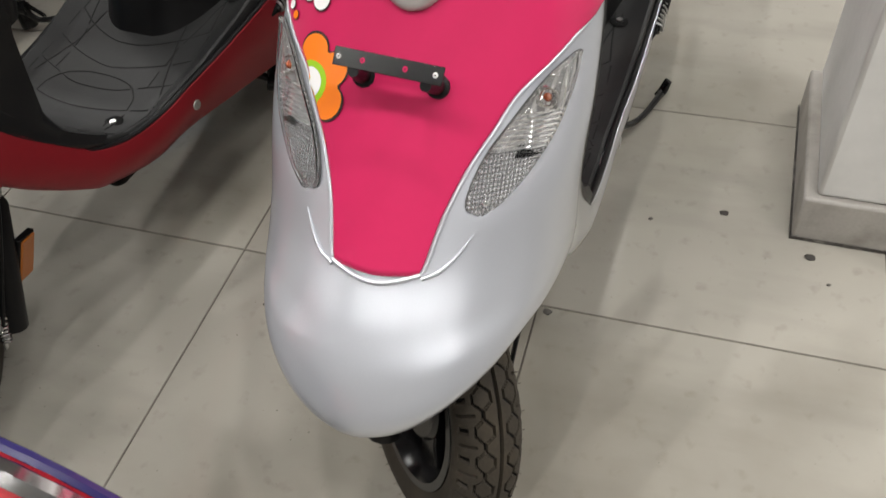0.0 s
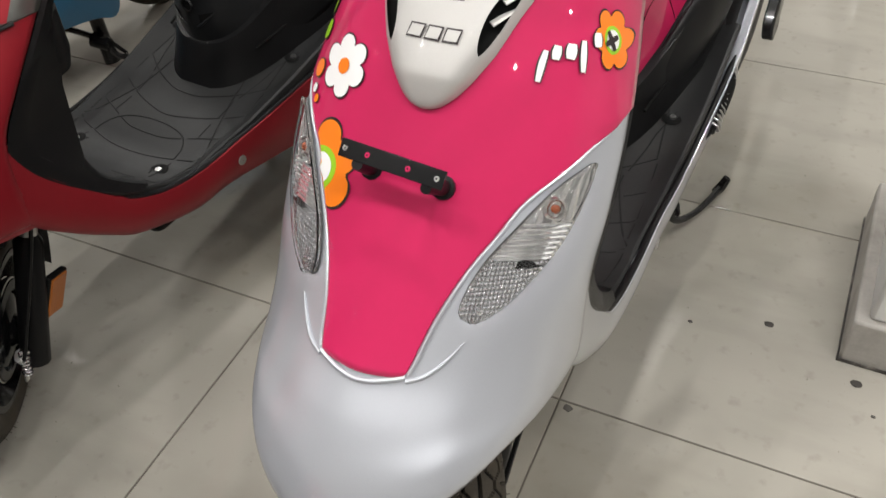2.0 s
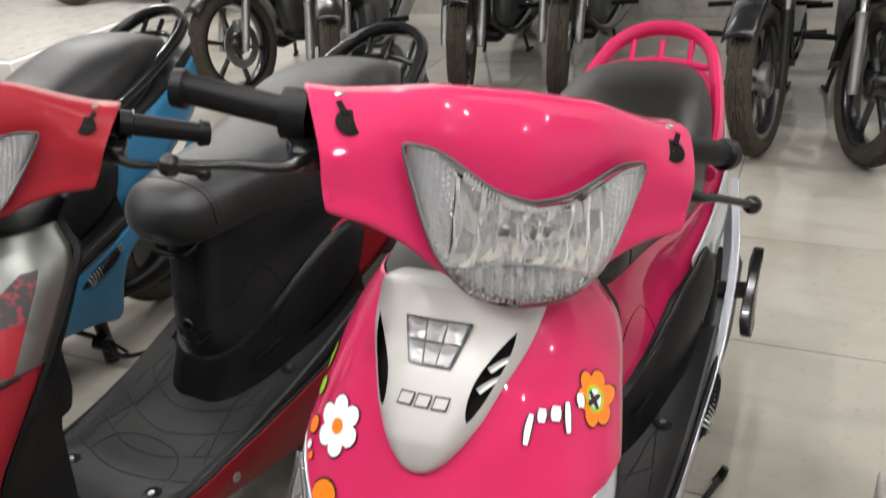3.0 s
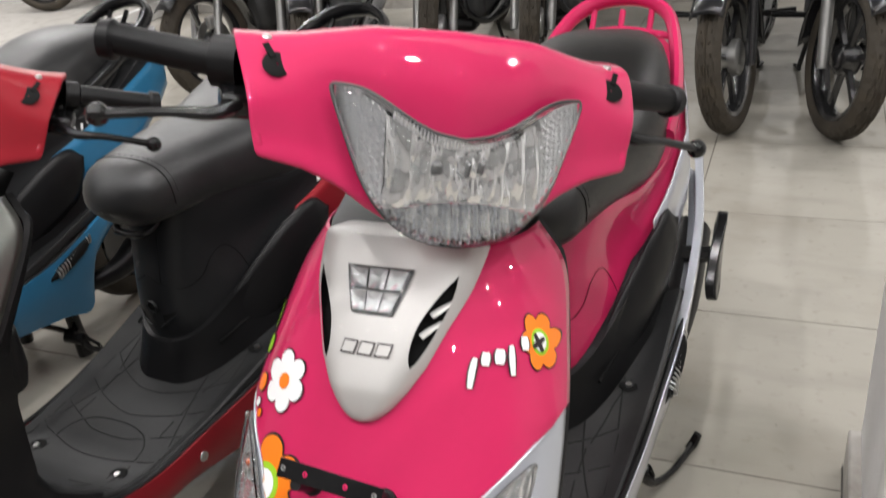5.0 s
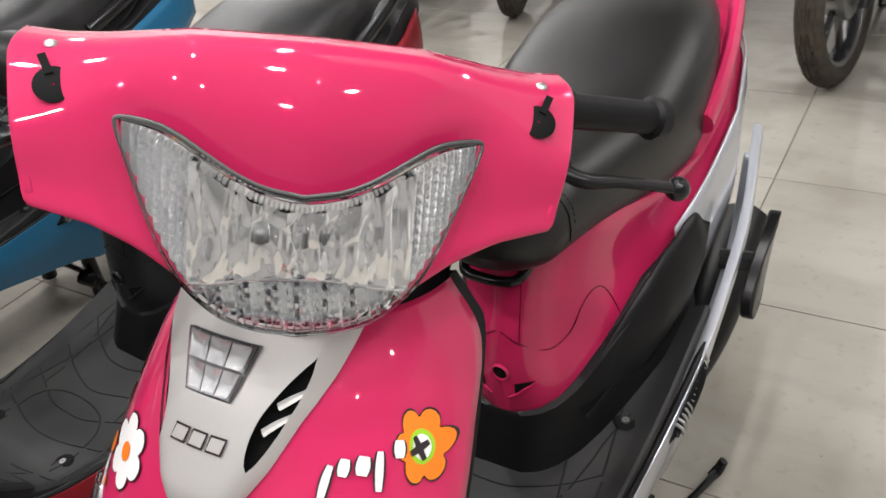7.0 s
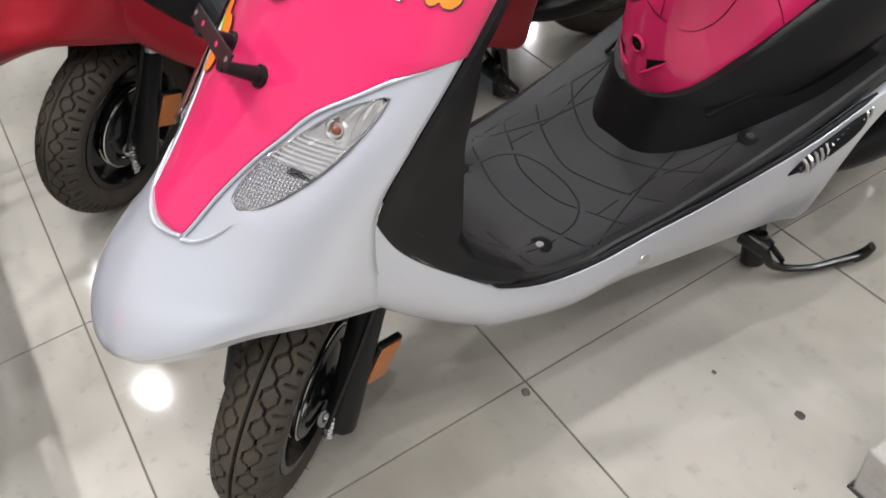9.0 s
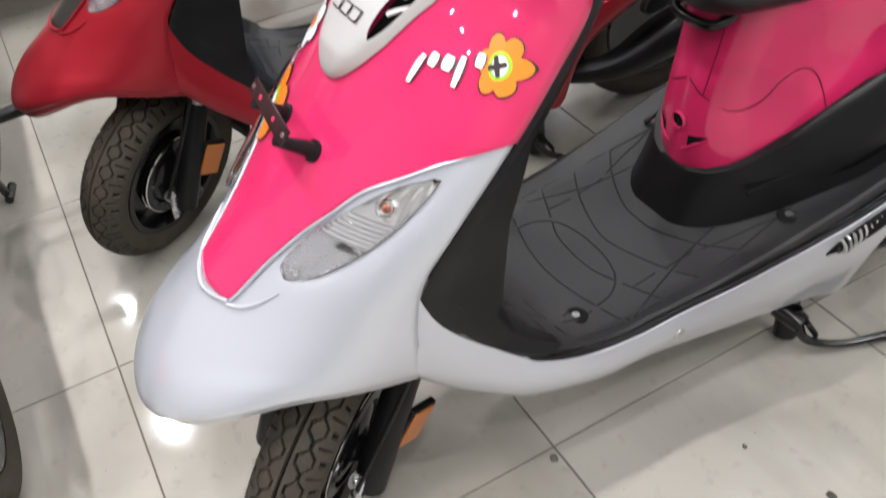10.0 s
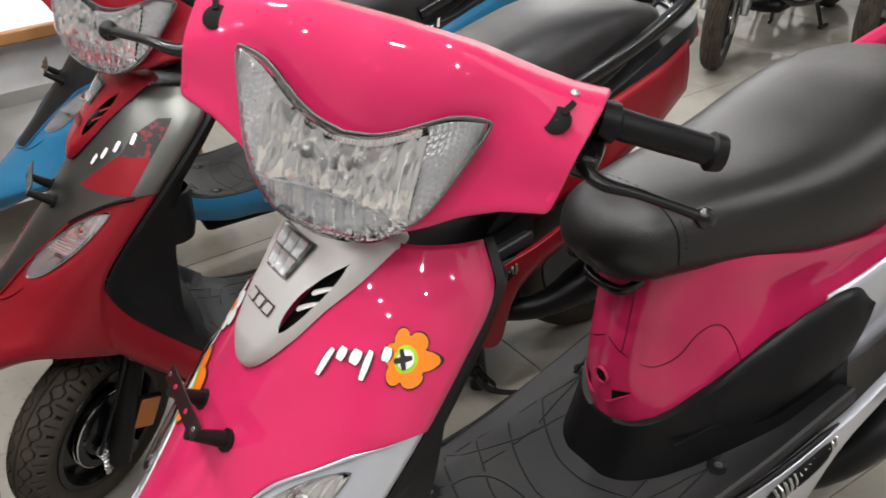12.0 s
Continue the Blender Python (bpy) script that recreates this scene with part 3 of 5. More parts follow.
def scooter(label, pal, at):
    sc = thing("scooter", label, "scooter", at, "step-through scooters in a row")
    # lower front cowl and nose
    def hem(u):
        """The row at which the cowl ends: arched over the wheel."""
        return 9.45 - 0.75 * math.exp(-(((abs(u) - 0.70) / 0.17) ** 2))
    part("front_cowl", sheet([[skin(-1 + j / 28, 2.5 + (hem(-1 + j / 28) - 2.5) * i / 48) for j in range(57)] for i in range(49)], flip=True), pal["cowl"], sc, pal["cowl_label"], solid=0.003, off=-1)
    lip = []
    for inward, down in ((0, 0), (0.004, -0.010), (0.014, -0.017), (0.03, -0.012), (0.05, 0.01)):
        row = []
        for k in range(57):
            p = skin(-1 + k / 28, hem(-1 + k / 28))
            d = (V(0, -0.26, p.z) - p).normalized()
            row.append(p + d * inward + V(0, 0, down))
        lip.append(row)
    part("nose_lip", sheet(lip, flip=True), pal["cowl"], sc, "undercut lower lip of the nose", sharp=25)
    # painted front panel
    top = 0.0

    def panel(s):
        v = top + (6.02 - top) * s
        return -pink_half(v), pink_half(v), v
    part("front_panel", skin_patch(panel, 44, 60, 0.0035), pal["panel"], sc, pal["panel_label"], solid=0.002, off=-1)
    # raised rim round the panel
    for sgn in (-1, 1):
        pts = [skin(sgn * (pink_half(v) + 0.012), v, 0.0025) for v in np.linspace(2.9, 5.98, 22)]
        part("panel_rim", tube(pts, [0.001] + [0.0022] * (len(pts) - 1), 8, 44), pal["cowl"], sc)
        tail = [skin(sgn * u, v, 0.001) for u, v in ((across(0.27), 6.08), (across(0.36), 6.0), (across(0.44), 5.8), (across(0.51), 5.52))]
        part("rim_tail", tube(tail, [0.0026, 0.0024, 0.002, 0.0006], 8, 14), pal["cowl"], sc)
    part("panel_rim", tube([skin(across(0.262) * (k / 5 - 1), 6.02 + 0.10 * math.sin(math.pi * k / 10), 0.0022) for k in range(11)], 0.003, 8, 24), pal["cowl"], sc)
    # indicator lamps
    for sgn in (-1, 1):
        def bounds(s, g=0.0, sgn=sgn):
            v = 5.12 - 1.98 * s
            drop = 0.12
            a = smooth(v, (3.14, 3.3, 3.55, 3.95, 4.3, 4.7, 4.95, 5.06, 5.12), (0.895, 0.80, 0.708, 0.597, 0.512, 0.458, 0.447, 0.465, 0.515)) - g
            b = smooth(v, (3.14, 3.4, 3.85, 4.3, 4.8, 5.03, 5.12), (0.905, 0.897, 0.860, 0.80, 0.688, 0.60, 0.535)) + g
            a, b = sgn * across(a), sgn * across(b)
            return (a, b, v + drop) if sgn > 0 else (b, a, v + drop)
        house = part("indicator_lamp", skin_patch(lambda s: bounds(s, 0.007), 14, 26, 0.0012), GLOSSBLACK, sc, "clear indicator lamp with an amber bulb")
        part("reflector", skin_patch(lambda s: bounds(0.42 * s), 14, 18, 0.0026), FINEPRISM, house, "fine prism grid")
        def inside(f, k, up):
            u0, u1, v = bounds(f)
            return skin(u0 + (u1 - u0) * k, v, up)
        out = (lambda k: k) if sgn > 0 else (lambda k: 1 - k)
        part("fan_ribs", sheet([[inside(0.42 + 0.24 * f, out(k), 0.0014 + 0.0042 * abs((f * 7) % 1.0 - 0.5)) for k in np.linspace(0, 1, 9)] for f in np.linspace(0, 1, 57)], flip=sgn > 0), REFLECT, house, sharp=20)
        part("mirror_bowl", sheet([[inside(f, k, 0.0014 + 0.0030 * abs(math.sin(9 * k + 14 * f)) * math.sin(math.pi * k) ** 0.5) for k in np.linspace(0, 1, 33)] for f in np.linspace(0.66, 1.0, 25)], flip=True), REFLECT, house, sharp=60)
        part("lamp_gap", sheet([[inside(0.37 + 0.055 * f, out(0.50 + 0.50 * k * (1 - 0.8 * f)), 0.0044) for k in np.linspace(0, 1, 5)] for f in np.linspace(0, 1, 6)], flip=sgn > 0), GLOSSBLACK, house)
        part("lamp_screw", ball(inside(0.08, 0.5, 0.004), 0.0045, n=6), CHROME, house)
        c = skin(sgn * across(0.775), 3.76)
        nrm = (skin(sgn * across(0.775), 3.76, 0.01) - c).normalized()
        part("bulb_socket", lathe([(0.012, 0), (0.013, 0.002), (0.010, 0.005), (0.008, 0.003)], 24, m=Matrix.Translation(c + nrm * 0.0008) @ nrm.to_track_quat("X", "Z").to_matrix().to_4x4()), CHROME, house)
        part("bulb", ball(c + nrm * 0.001, 0.0058, n=8), BULB, house)
        part("lens", skin_patch(bounds, 16, 30, 0.0056, 0.003), CLEAR, house, solid=0.0015, off=-1)
        part("lens_rim", tube([skin(bounds(s, 0.005)[0], bounds(s)[2], 0.002) for s in np.linspace(0.02, 1, 22)] + [skin(bounds(s, 0.005)[1], bounds(s)[2], 0.002) for s in np.linspace(1, 0.02, 22)], 0.0008, 6, closed=True), ENGINE, house)
    # nose piece with side lamp and vents
    def half(v):
        return across(lin(v, *NAC))

    def raised(w, v):
        h = half(v)
        edge = 1 - abs(w) ** 5
        fade = min(1, h / 0.16)
        return skin(w * h, v, 0.006 + 0.016 * edge * fade + 0.007 * max(0, 1 - v) * (1 - w * w))
    rows_n = list(np.linspace(0.12, 2.46, 38)) + [2.52, 2.56, 2.59, 2.61, 2.625, 2.637, 2.645]
    cols = 30

    def vent(v):
        return 0.0 if not 0.60 < v < 1.88 else math.sin(math.pi * ((1.88 - v) / 1.28) ** 0.75) ** 0.8
    bm = bmesh.new()
    for piece in ("left", "middle", "right"):
        rows = []
        for v in rows_n:
            g = vent(v)
            c1, c2 = 0.79 - g * 0.17, 0.79 + g * 0.085
            a, b = {"left": (-1, -c2), "middle": (-c1, c1), "right": (c2, 1)}[piece]
            k = cols if piece == "middle" else 6
            rows.append([raised(a + (b - a) * j / k, v) for j in range(k + 1)])
        sheet(rows, flip=True, bm=bm)
    # rolled-in top
    rows = [[raised(-1 + 2 * j / cols, 0.12) + V(0, dy, dz) * (1 - abs(2 * j / cols - 1) ** 6) for j in range(cols + 1)] for dy, dz in ((0, 0), (0.004, 0.004), (0.016, 0.005), (0.05, -0.006), (0.07, -0.026))]
    sheet(rows, bm=bm)
    nose = part("nose_piece", bm, pal["nose"], sc, pal["nose_label"])
    for sgn in (-1, 1):
        rows = [[skin(sgn * w * half(v), v, 0.0052) for w in (0.5, 0.75, 0.97)] for v in np.linspace(0.3, 2.0, 20)]
        part("vent", sheet(rows, flip=sgn > 0), GROOVE, nose, "black recessed air vent")
        for v in (1.0, 1.3) if sgn > 0 else ():
            g = [raised(sgn * w, v + dv) + V(0, 0.004, -0.002) for w, dv in ((0.70, 0.16), (0.78, 0.05), (0.88, -0.08))]
            part("vent_fin", tube(g, [0.005, 0.0045, 0.002], 6, 8, flat=0.5), pal["nose"], nose)
    def led(s, g=0.0):
        v = 1.20 - 0.66 * s
        h = half(v)
        w = (0.090 + 0.074 * s) + g
        return -w, w, v
    face = lambda u, v, up: skin(u, v, 0.022 + 0.007 * max(0, 1 - v) + up)
    rows = [[face(led(s, 0.003)[0] + (led(s, 0.003)[1] - led(s, 0.003)[0]) * j / 10, led(s)[2], 0.0012) for j in range(11)] for s in np.linspace(-0.02, 1.02, 12)]
    lampb = part("position_lamp", sheet(rows), ENGINE, nose, "clear trapezoid position lamp")
    for a, b in ((0.03, 0.475), (0.525, 0.97)):
        for c0, c1 in ((0.03, 0.33), (0.35, 0.65), (0.67, 0.97)):
            rows = [[face(led(a + (b - a) * q)[0] + (led(a + (b - a) * q)[1] - led(a + (b - a) * q)[0]) * (c0 + (c1 - c0) * p), led(a + (b - a) * q)[2], 0.0046 - 0.0030 * math.sin(math.pi * p) * math.sin(math.pi * q)) for p in np.linspace(0, 1, 7)] for q in np.linspace(0, 1, 7)]
            part("lamp_cell", sheet(rows), LAMPSILVER, lampb)
    rows = [[face(led(s)[0] + (led(s)[1] - led(s)[0]) * j / 10, led(s)[2], 0.006) for j in range(11)] for s in np.linspace(0, 1, 10)]
    part("lens", sheet(rows), CLEAR, lampb, solid=0.0015)
    # maker's mark: three plain raised blocks
    for k, (w, hgt) in enumerate(((0.016, 0.0), (0.017, 0.0), (0.015, 0.0))):
        u0 = -0.109 + 0.074 * k
        rows = [[face(u0 + 0.064 * j / 3 + 0.010 * i, 1.78 - 0.20 * i, 0.0016) for j in range(4)] for i in (0, 1)]
        part("badge_block", sheet(rows), INK, nose)
        rows = [[face(u0 + 0.006 + 0.052 * j / 3 + 0.010 * i, 1.755 - 0.15 * i, 0.0022) for j in range(4)] for i in (0, 1)]
        part("badge_face", sheet(rows), pal["nose"], nose)
    # black inner leg shield behind the skin, running down to the floor
    edge = [tuple(skin(1, v)) for v in (0, 0.5, 1, 2, 3, 4, 5)] + [(0.1865, -0.243, 0.553), (0.186, -0.222, 0.505), (0.185, -0.174, 0.446), (0.184, -0.122, 0.398), (0.182, -0.080, 0.368)]
    ring = spline(edge, 46)
    rows = []
    for i, e in enumerate(ring):
        s = i / 45
        low = max(0.0, (s - 0.62) / 0.38)
        depth = lin(s, (0, 0.15, 0.45, 0.75, 1.0), (0.025, 0.04, 0.07, 0.09, 0.06))
        back = lin(e[2], (0.33, 0.38, 0.47, 0.60, 0.72, 0.90), (-0.06, -0.085, -0.115, -0.100, -0.06, 0.05))
        x, y, z = e
        by = max(back, y + 0.012)
        side = [V(x - 0.001, y + 0.004, z), V(x + 0.0008, y + 0.014, z), V(x - 0.010, y + depth * 0.6, z - 0.004), V(x * 0.86 - 0.004, max(by - 0.006, y + depth * 0.62), z - 0.005), V(x * 0.6, by, z - 0.004), V(x * 0.3, by + 0.004, z - 0.004)]
        rows.append(side + [V(0, by + 0.005, z - 0.004)] + [V(-p.x, p.y, p.z) for p in side[::-1]])
    part("leg_shield", sheet(rows, flip=True), BLACK, sc, "black moulded inner leg shield")
    rows = [[V(p.x, p.y, p.z) for p in r] for r in ([skin(-1 + 2 * j / 12, 0.0) for j in range(13)], [V(-0.122 + 0.244 * j / 12, 0.06 - 0.02 * abs(j - 6) / 6, 0.895) for j in range(13)])]
    part("shield_top", sheet(rows, flip=True), BLACK, sc)
    # floorboard
    fl = [(-0.20, 0.535), (-0.15, 0.457), (-0.10, 0.396), (-0.05, 0.349), (0.0, 0.323), (0.06, 0.312), (0.20, 0.327), (0.32, 0.352), (0.45, 0.382), (0.60, 0.425)]
    wid = ([-0.20, -0.12, -0.02, 0.10, 0.23, 0.33, 0.42, 0.60], [0.172, 0.168, 0.168, 0.171, 0.183, 0.192, 0.198, 0.206])

    def floor_at(x, y, up=0.0):
        z = lin(y, [p[0] for p in fl], [p[1] for p in fl])
        h = lin(y, *wid)
        return V(x, y, z + 0.012 * max(0, abs(x) / h - 0.86) / 0.14 + up)
    ys = list(np.linspace(-0.2, 0.6, 41))
    rows = [[floor_at(lin(y, *wid) * (-1 + j / 12), y) for j in range(25)] for y in ys]
    for r in rows:
        for sgn, k in ((-1, 0), (1, -1)):
            p = r[k]
            ext = [p + V(sgn * 0.005, 0, -0.002), p + V(sgn * 0.007, 0, -0.008), p + V(sgn * 0.005, 0, -0.024)]
            if k == 0:
                r[0:0] = ext[::-1]
            else:
                r.extend(ext)
    board = part("floorboard", sheet(rows), pal.get("mat", MAT), sc, "dusty black moulded floorboard with ribbed lines")
    across_lines = [[(0, 0.047), (0.05, 0.052), (0.103, 0.066)], [(0, 0.101), (0.045, 0.104), (0.078, 0.115)], [(0, 0.157), (0.05, 0.167), (0.092, 0.181), (0.112, 0.191)], [(0, 0.221), (0.04, 0.225), (0.102, 0.251), (0.152, 0.285)], [(0, 0.136), (0.035, 0.134), (0.075, 0.122), (0.099, 0.095), (0.104, 0.066)]]
    half_lines = [[(0.092, 0.121), (0.126, 0.135), (0.155, 0.147)], [(0.157, 0.150), (0.157, 0.199)], [(0.121, 0.194), (0.155, 0.213)], [(0.157, 0.216), (0.155, 0.274)], [(0.152, 0.285), (0.146, 0.343), (0.142, 0.395)], [(0.089, 0.318), (0.098, 0.27), (0.107, 0.221), (0.125, 0.166), (0.142, 0.122), (0.158, 0.09)], [(0.055, -0.029), (0.08, -0.026), (0.102, -0.02)], [(0.111, 0.0), (0.113, 0.028), (0.108, 0.054)], [(0.112, 0.068), (0.14, 0.076), (0.156, 0.085)], [(0.155, 0.106), (0.157, 0.138)], [(0.055, -0.072), (0.072, -0.057), (0.098, -0.026)], [(0.060, -0.095), (0.085, -0.080), (0.127, -0.042)], [(0.117, -0.017), (0.147, -0.005), (0.154, 0.037), (0.157, 0.074)], [(0.049, -0.052), (0.072, -0.048), (0.128, -0.038)], [(0.100, 0.010), (0.092, 0.040)], [(0.108, 0.128), (0.106, 0.170)], [(0.107, 0.186), (0.109, 0.236)], [(0.114, 0.247), (0.128, 0.298), (0.136, 0.337), (0.155, 0.392)]]
    lines = [[(-x, y) for x, y in ln[:0:-1]] + ln for ln in across_lines] + [[(sgn * x, y) for x, y in ln] for sgn in (-1, 1) for ln in half_lines]
    for ln in lines:
        q = spline([(*p, 0) for p in ln], 20 if len(ln) > 3 else 8)
        part("tread_line", tube([floor_at(p[0], p[1], 0.0002) for p in q], 0.0017, 6, flat=0.5), MATLINE, board)
    for x in (-1, 1):
        for hx, hy in ((0.108, 0.026), (0.152, 0.378)):
            c = floor_at(x * hx, hy)
            b = part("floor_bolt", lathe([(0.001, 0.003), (0.006, 0.003), (0.0065, 0.0)], 8, m=Matrix.Translation(c) @ Matrix.Rotation(radians(-90), 4, "Y")), METAL, board, "bare metal floor bolt")
            part("bolt_well", lathe([(0.0075, 0.0005), (0.013, 0.0015), (0.016, 0.0008), (0.018, 0.0)], 20, m=Matrix.Translation(c) @ Matrix.Rotation(radians(-90), 4, "Y")), GROOVE, b)
    # lower side cowls
    upper = [tuple(skin(1, 5.1)), (0.1862, -0.218, 0.497), (0.185, -0.122, 0.394), (0.186, -0.035, 0.340), (0.189, 0.06, 0.322), (0.193, 0.16, 0.326), (0.203, 0.26, 0.336), (0.213, 0.42, 0.354), (0.221, 0.51, 0.380), (0.226, 0.62, 0.415), (0.222, 0.80, 0.490), (0.195, 0.98, 0.57)]
    lower = [tuple(skin(1, 10)), (0.177, -0.190, 0.370), (0.176, -0.128, 0.315), (0.176, -0.070, 0.284), (0.177, 0.028, 0.252), (0.178, 0.12, 0.246), (0.181, 0.25, 0.222), (0.184, 0.43, 0.186), (0.186, 0.515, 0.166), (0.203, 0.565, 0.305), (0.210, 0.76, 0.420), (0.188, 0.96, 0.520)]
    for sgn in (-1, 1):
        rows = []
        for i in range(67):
            a, b = at_curve(upper, i / 66), at_curve(lower, i / 66)
            own = [V(a[0] + (b[0] - a[0]) * k / 8 + 0.008 * math.sin(math.pi * k / 8), a[1] + (b[1] - a[1]) * k / 8, a[2] + (b[2] - a[2]) * k / 8) for k in range(9)]
            join = [skin(0.965, 5.1 + 4.6 * k / 8, -0.0006) for k in range(9)]
            s = min(1, i / 14)
            row = [j.lerp(o, s) for j, o in zip(join, own)]
            row = [row[0] + V(-0.016, 0.003, -0.001), row[0] + V(-0.004, 0.001, 0.002)] + row + [row[-1] + V(-0.004, 0, -0.002), row[-1] + V(-0.016, 0, 0.006)]
            rows.append([V(sgn * q.x, q.y, q.z) for q in row])
        side = part("side_cowl", sheet(rows, flip=sgn < 0), pal["cowl"], sc)
        lip = [at_curve(upper, i / 66) for i in range(2, 52)]
        part("mat_lip", tube([(sgn * (p[0] - 0.007), p[1], p[2] + 0.001) for p in lip], [0.002, 0.004] + [0.0055] * (len(lip) - 4) + [0.004, 0.002], 10), BLACK, side, "black rolled floorboard edge")
        c = V(sgn * 0.1945, 0.145, 0.287)
        part("cowl_bolt", lathe([(0.001, 0.002), (0.009, 0.002), (0.010, 0.0)], 16, m=Matrix.Translation(c) @ Matrix.Scale(sgn, 4, V(1, 0, 0))), METAL, side)
        part("cowl_seam", tube([(sgn * 0.186, 0.035, 0.320), (sgn * 0.1895, 0.037, 0.295), (sgn * 0.174, 0.037, 0.256)], 0.0009, 6, 8), GROOVE, side)
        # slot with the shock absorber spring; a near-black tube stands for its shaded inside
        slot = [(0.2135, 0.405, 0.316), (0.2165, 0.45, 0.330), (0.2195, 0.52, 0.356), (0.221, 0.555, 0.378)]
        part("shock_slot", tube([(sgn * p[0] - sgn * 0.010, p[1], p[2]) for p in slot], [0.008, 0.020, 0.022, 0.010], 12, 14, flat=0.85), GROOVE, side)
        coil = [(sgn * (0.2155 + 0.011 * math.cos(i * 0.8)), 0.425 + 0.0012 * i, 0.322 + 0.00046 * i + 0.0125 * math.sin(i * 0.8)) for i in range(105)]
        part("shock_damper", tube([(sgn * 0.2155, 0.42, 0.320), (sgn * 0.2155, 0.56, 0.374)], 0.006, 10), GLOSSBLACK, side)
        part("shock_spring", tube(coil, 0.0028, 6), METAL, side, "bare metal shock absorber spring")
    part("underbody", box(-0.12, 0.12, -0.03, 0.62, 0.20, 0.285), GROOVE, sc, bevel=0.02)
    # box under the seat: black foot, painted hump
    hump = [(0.282, 0.004, 0.408), (0.2835, 0.016, 0.408), (0.287, 0.030, 0.410), (0.298, 0.052, 0.415), (0.320, 0.074, 0.425), (0.350, 0.092, 0.440), (0.395, 0.111, 0.466), (0.45, 0.128, 0.491), (0.55, 0.156, 0.538), (0.68, 0.175, 0.595), (0.82, 0.182, 0.650), (0.98, 0.155, 0.690), (1.10, 0.110, 0.725), (1.16, 0.05, 0.745)]
    ys = [0.2822, 0.2835, 0.2855, 0.288, 0.2925, 0.298, 0.307] + list(np.linspace(0.32, 1.15, 42))

    def side_at(y):
        return lin(y, [p[0] for p in hump], [p[1] for p in hump]), lin(y, [p[0] for p in hump], [p[2] for p in hump])

    def seat_z(y):
        return lin(y, (0.22, 0.30, 0.41, 0.55, 0.70, 0.85, 1.0, 1.15), (0.705, 0.705, 0.692, 0.660, 0.652, 0.685, 0.745, 0.775))

    def waist(y, f):
        return 1 - lin(y, (0.28, 0.36, 0.50, 0.7), (0.06, 0.12, 0.10, 0.02)) * math.sin(math.pi * min(1, f * 1.05)) ** 1.3 - lin(y, (0.28, 0.5, 0.8), (0.02, 0.10, 0.08)) * f

    def back_set(y, f):
        return max(0.0, 1 - (y - 0.282) / 0.22) ** 2 * lin(f, (0, 0.1, 0.25, 0.45, 0.7, 1), (0.006, -0.002, -0.002, 0.008, 0.028, 0.046))

    def on_hump(y, z, sgn=1, out=0.0):
        """A point of the hump's flank at that y and height."""
        w, zb = side_at(y)
        f = min(1, max(0, (z - zb) / (seat_z(y) - zb)))
        return V(sgn * (w * waist(y, f) + out), y + back_set(y, f) - out * lin(y, (0.282, 0.30, 0.34), (1, 0.7, 0.2)), z)

    def hump_front(x, z, out=0.0):
        """A point of the hump's front at that x and height."""
        lo, hi = 0.282, 0.42
        for _ in range(24):
            mid = (lo + hi) / 2
            lo, hi = (mid, hi) if on_hump(mid, z).x < abs(x) else (lo, mid)
        return on_hump(lo, z, 1 if x >= 0 else -1) * 1.0 + V(0, -out, 0)
    rows = []
    for y in ys:
        w, zb = side_at(y)
        zt = seat_z(y)
        prof = [on_hump(y, zb + (zt - zb) * k / 14) for k in range(15)]
        rows.append(prof + [V(-p.x, p.y, p.z) for p in prof[::-1]])
    if pal.get("marks"):
        flank_marks(sc, on_hump, [(0.655 + 0.024 * k, 0.612 + 0.010 * k, (0.024, 0.016, 0.014, 0.018, 0.026)[k]) for k in range(5)])
    body = part("rear_body", sheet(rows, caps=True), pal["hump"], sc, pal["hump_label"], sharp=75)
    hole = hump_front(0, 0.493)
    part("hump_hole", lathe([(0.0105, -0.004), (0.0108, 0.003), (0.0125, 0.004), (0.0145, 0.0)], 24, m=Matrix.Translation(hole) @ Matrix.Rotation(radians(-90), 4, "Z")), pal["hump"], body)
    part("key_recess", lathe([(0.001, 0.0), (0.0110, 0.0)], 20, m=Matrix.Translation(hole + V(0, -0.0012, 0)) @ Matrix.Rotation(radians(-90), 4, "Z")), GROOVE, body, "dark recessed seat-lock hole")
    for sgn in (-1, 1):
        tri = [[hump_front(sgn * (0.024 + (0.050 - 0.024) * k / 8), 0.476 + 0.004 * k / 8 - h * (0.019 * (1 - k / 8) + 0.0015), 0.0012) for h in (0, 0.5, 1)] for k in range(9)]
        part("hump_slot", sheet(tri, flip=sgn < 0), GROOVE, body, "dark three-cornered vent")
        part("slot_lip", tube([hump_front(sgn * x, z, 0.0004) for x, z in ((0.013, 0.449), (0.022, 0.453), (0.036, 0.465), (0.051, 0.477))], [0.001, 0.0028, 0.0026, 0.0008], 8, 14), pal["hump"], body)
        seam = [hump_front(sgn * 0.004, 0.556, 0.0002), hump_front(sgn * 0.030, 0.541, 0.0002)] + [on_hump(y, z, sgn, 0.0002) for y, z in ((0.316, 0.524), (0.352, 0.535), (0.378, 0.564), (0.402, 0.577), (0.425, 0.567), (0.440, 0.535), (0.445, 0.498))]
        part("lid_seam", tube(seam, 0.0009, 6, 36), SEAM if pal["hump"] is PINK else GROOVE, body)
    part("front_seam", tube([hump_front(0.030, z, 0.0002) for z in (0.541, 0.58, 0.62, 0.66)], 0.0008, 6, 10), SEAM if pal["hump"] is PINK else GROOVE, body)
    rows = []
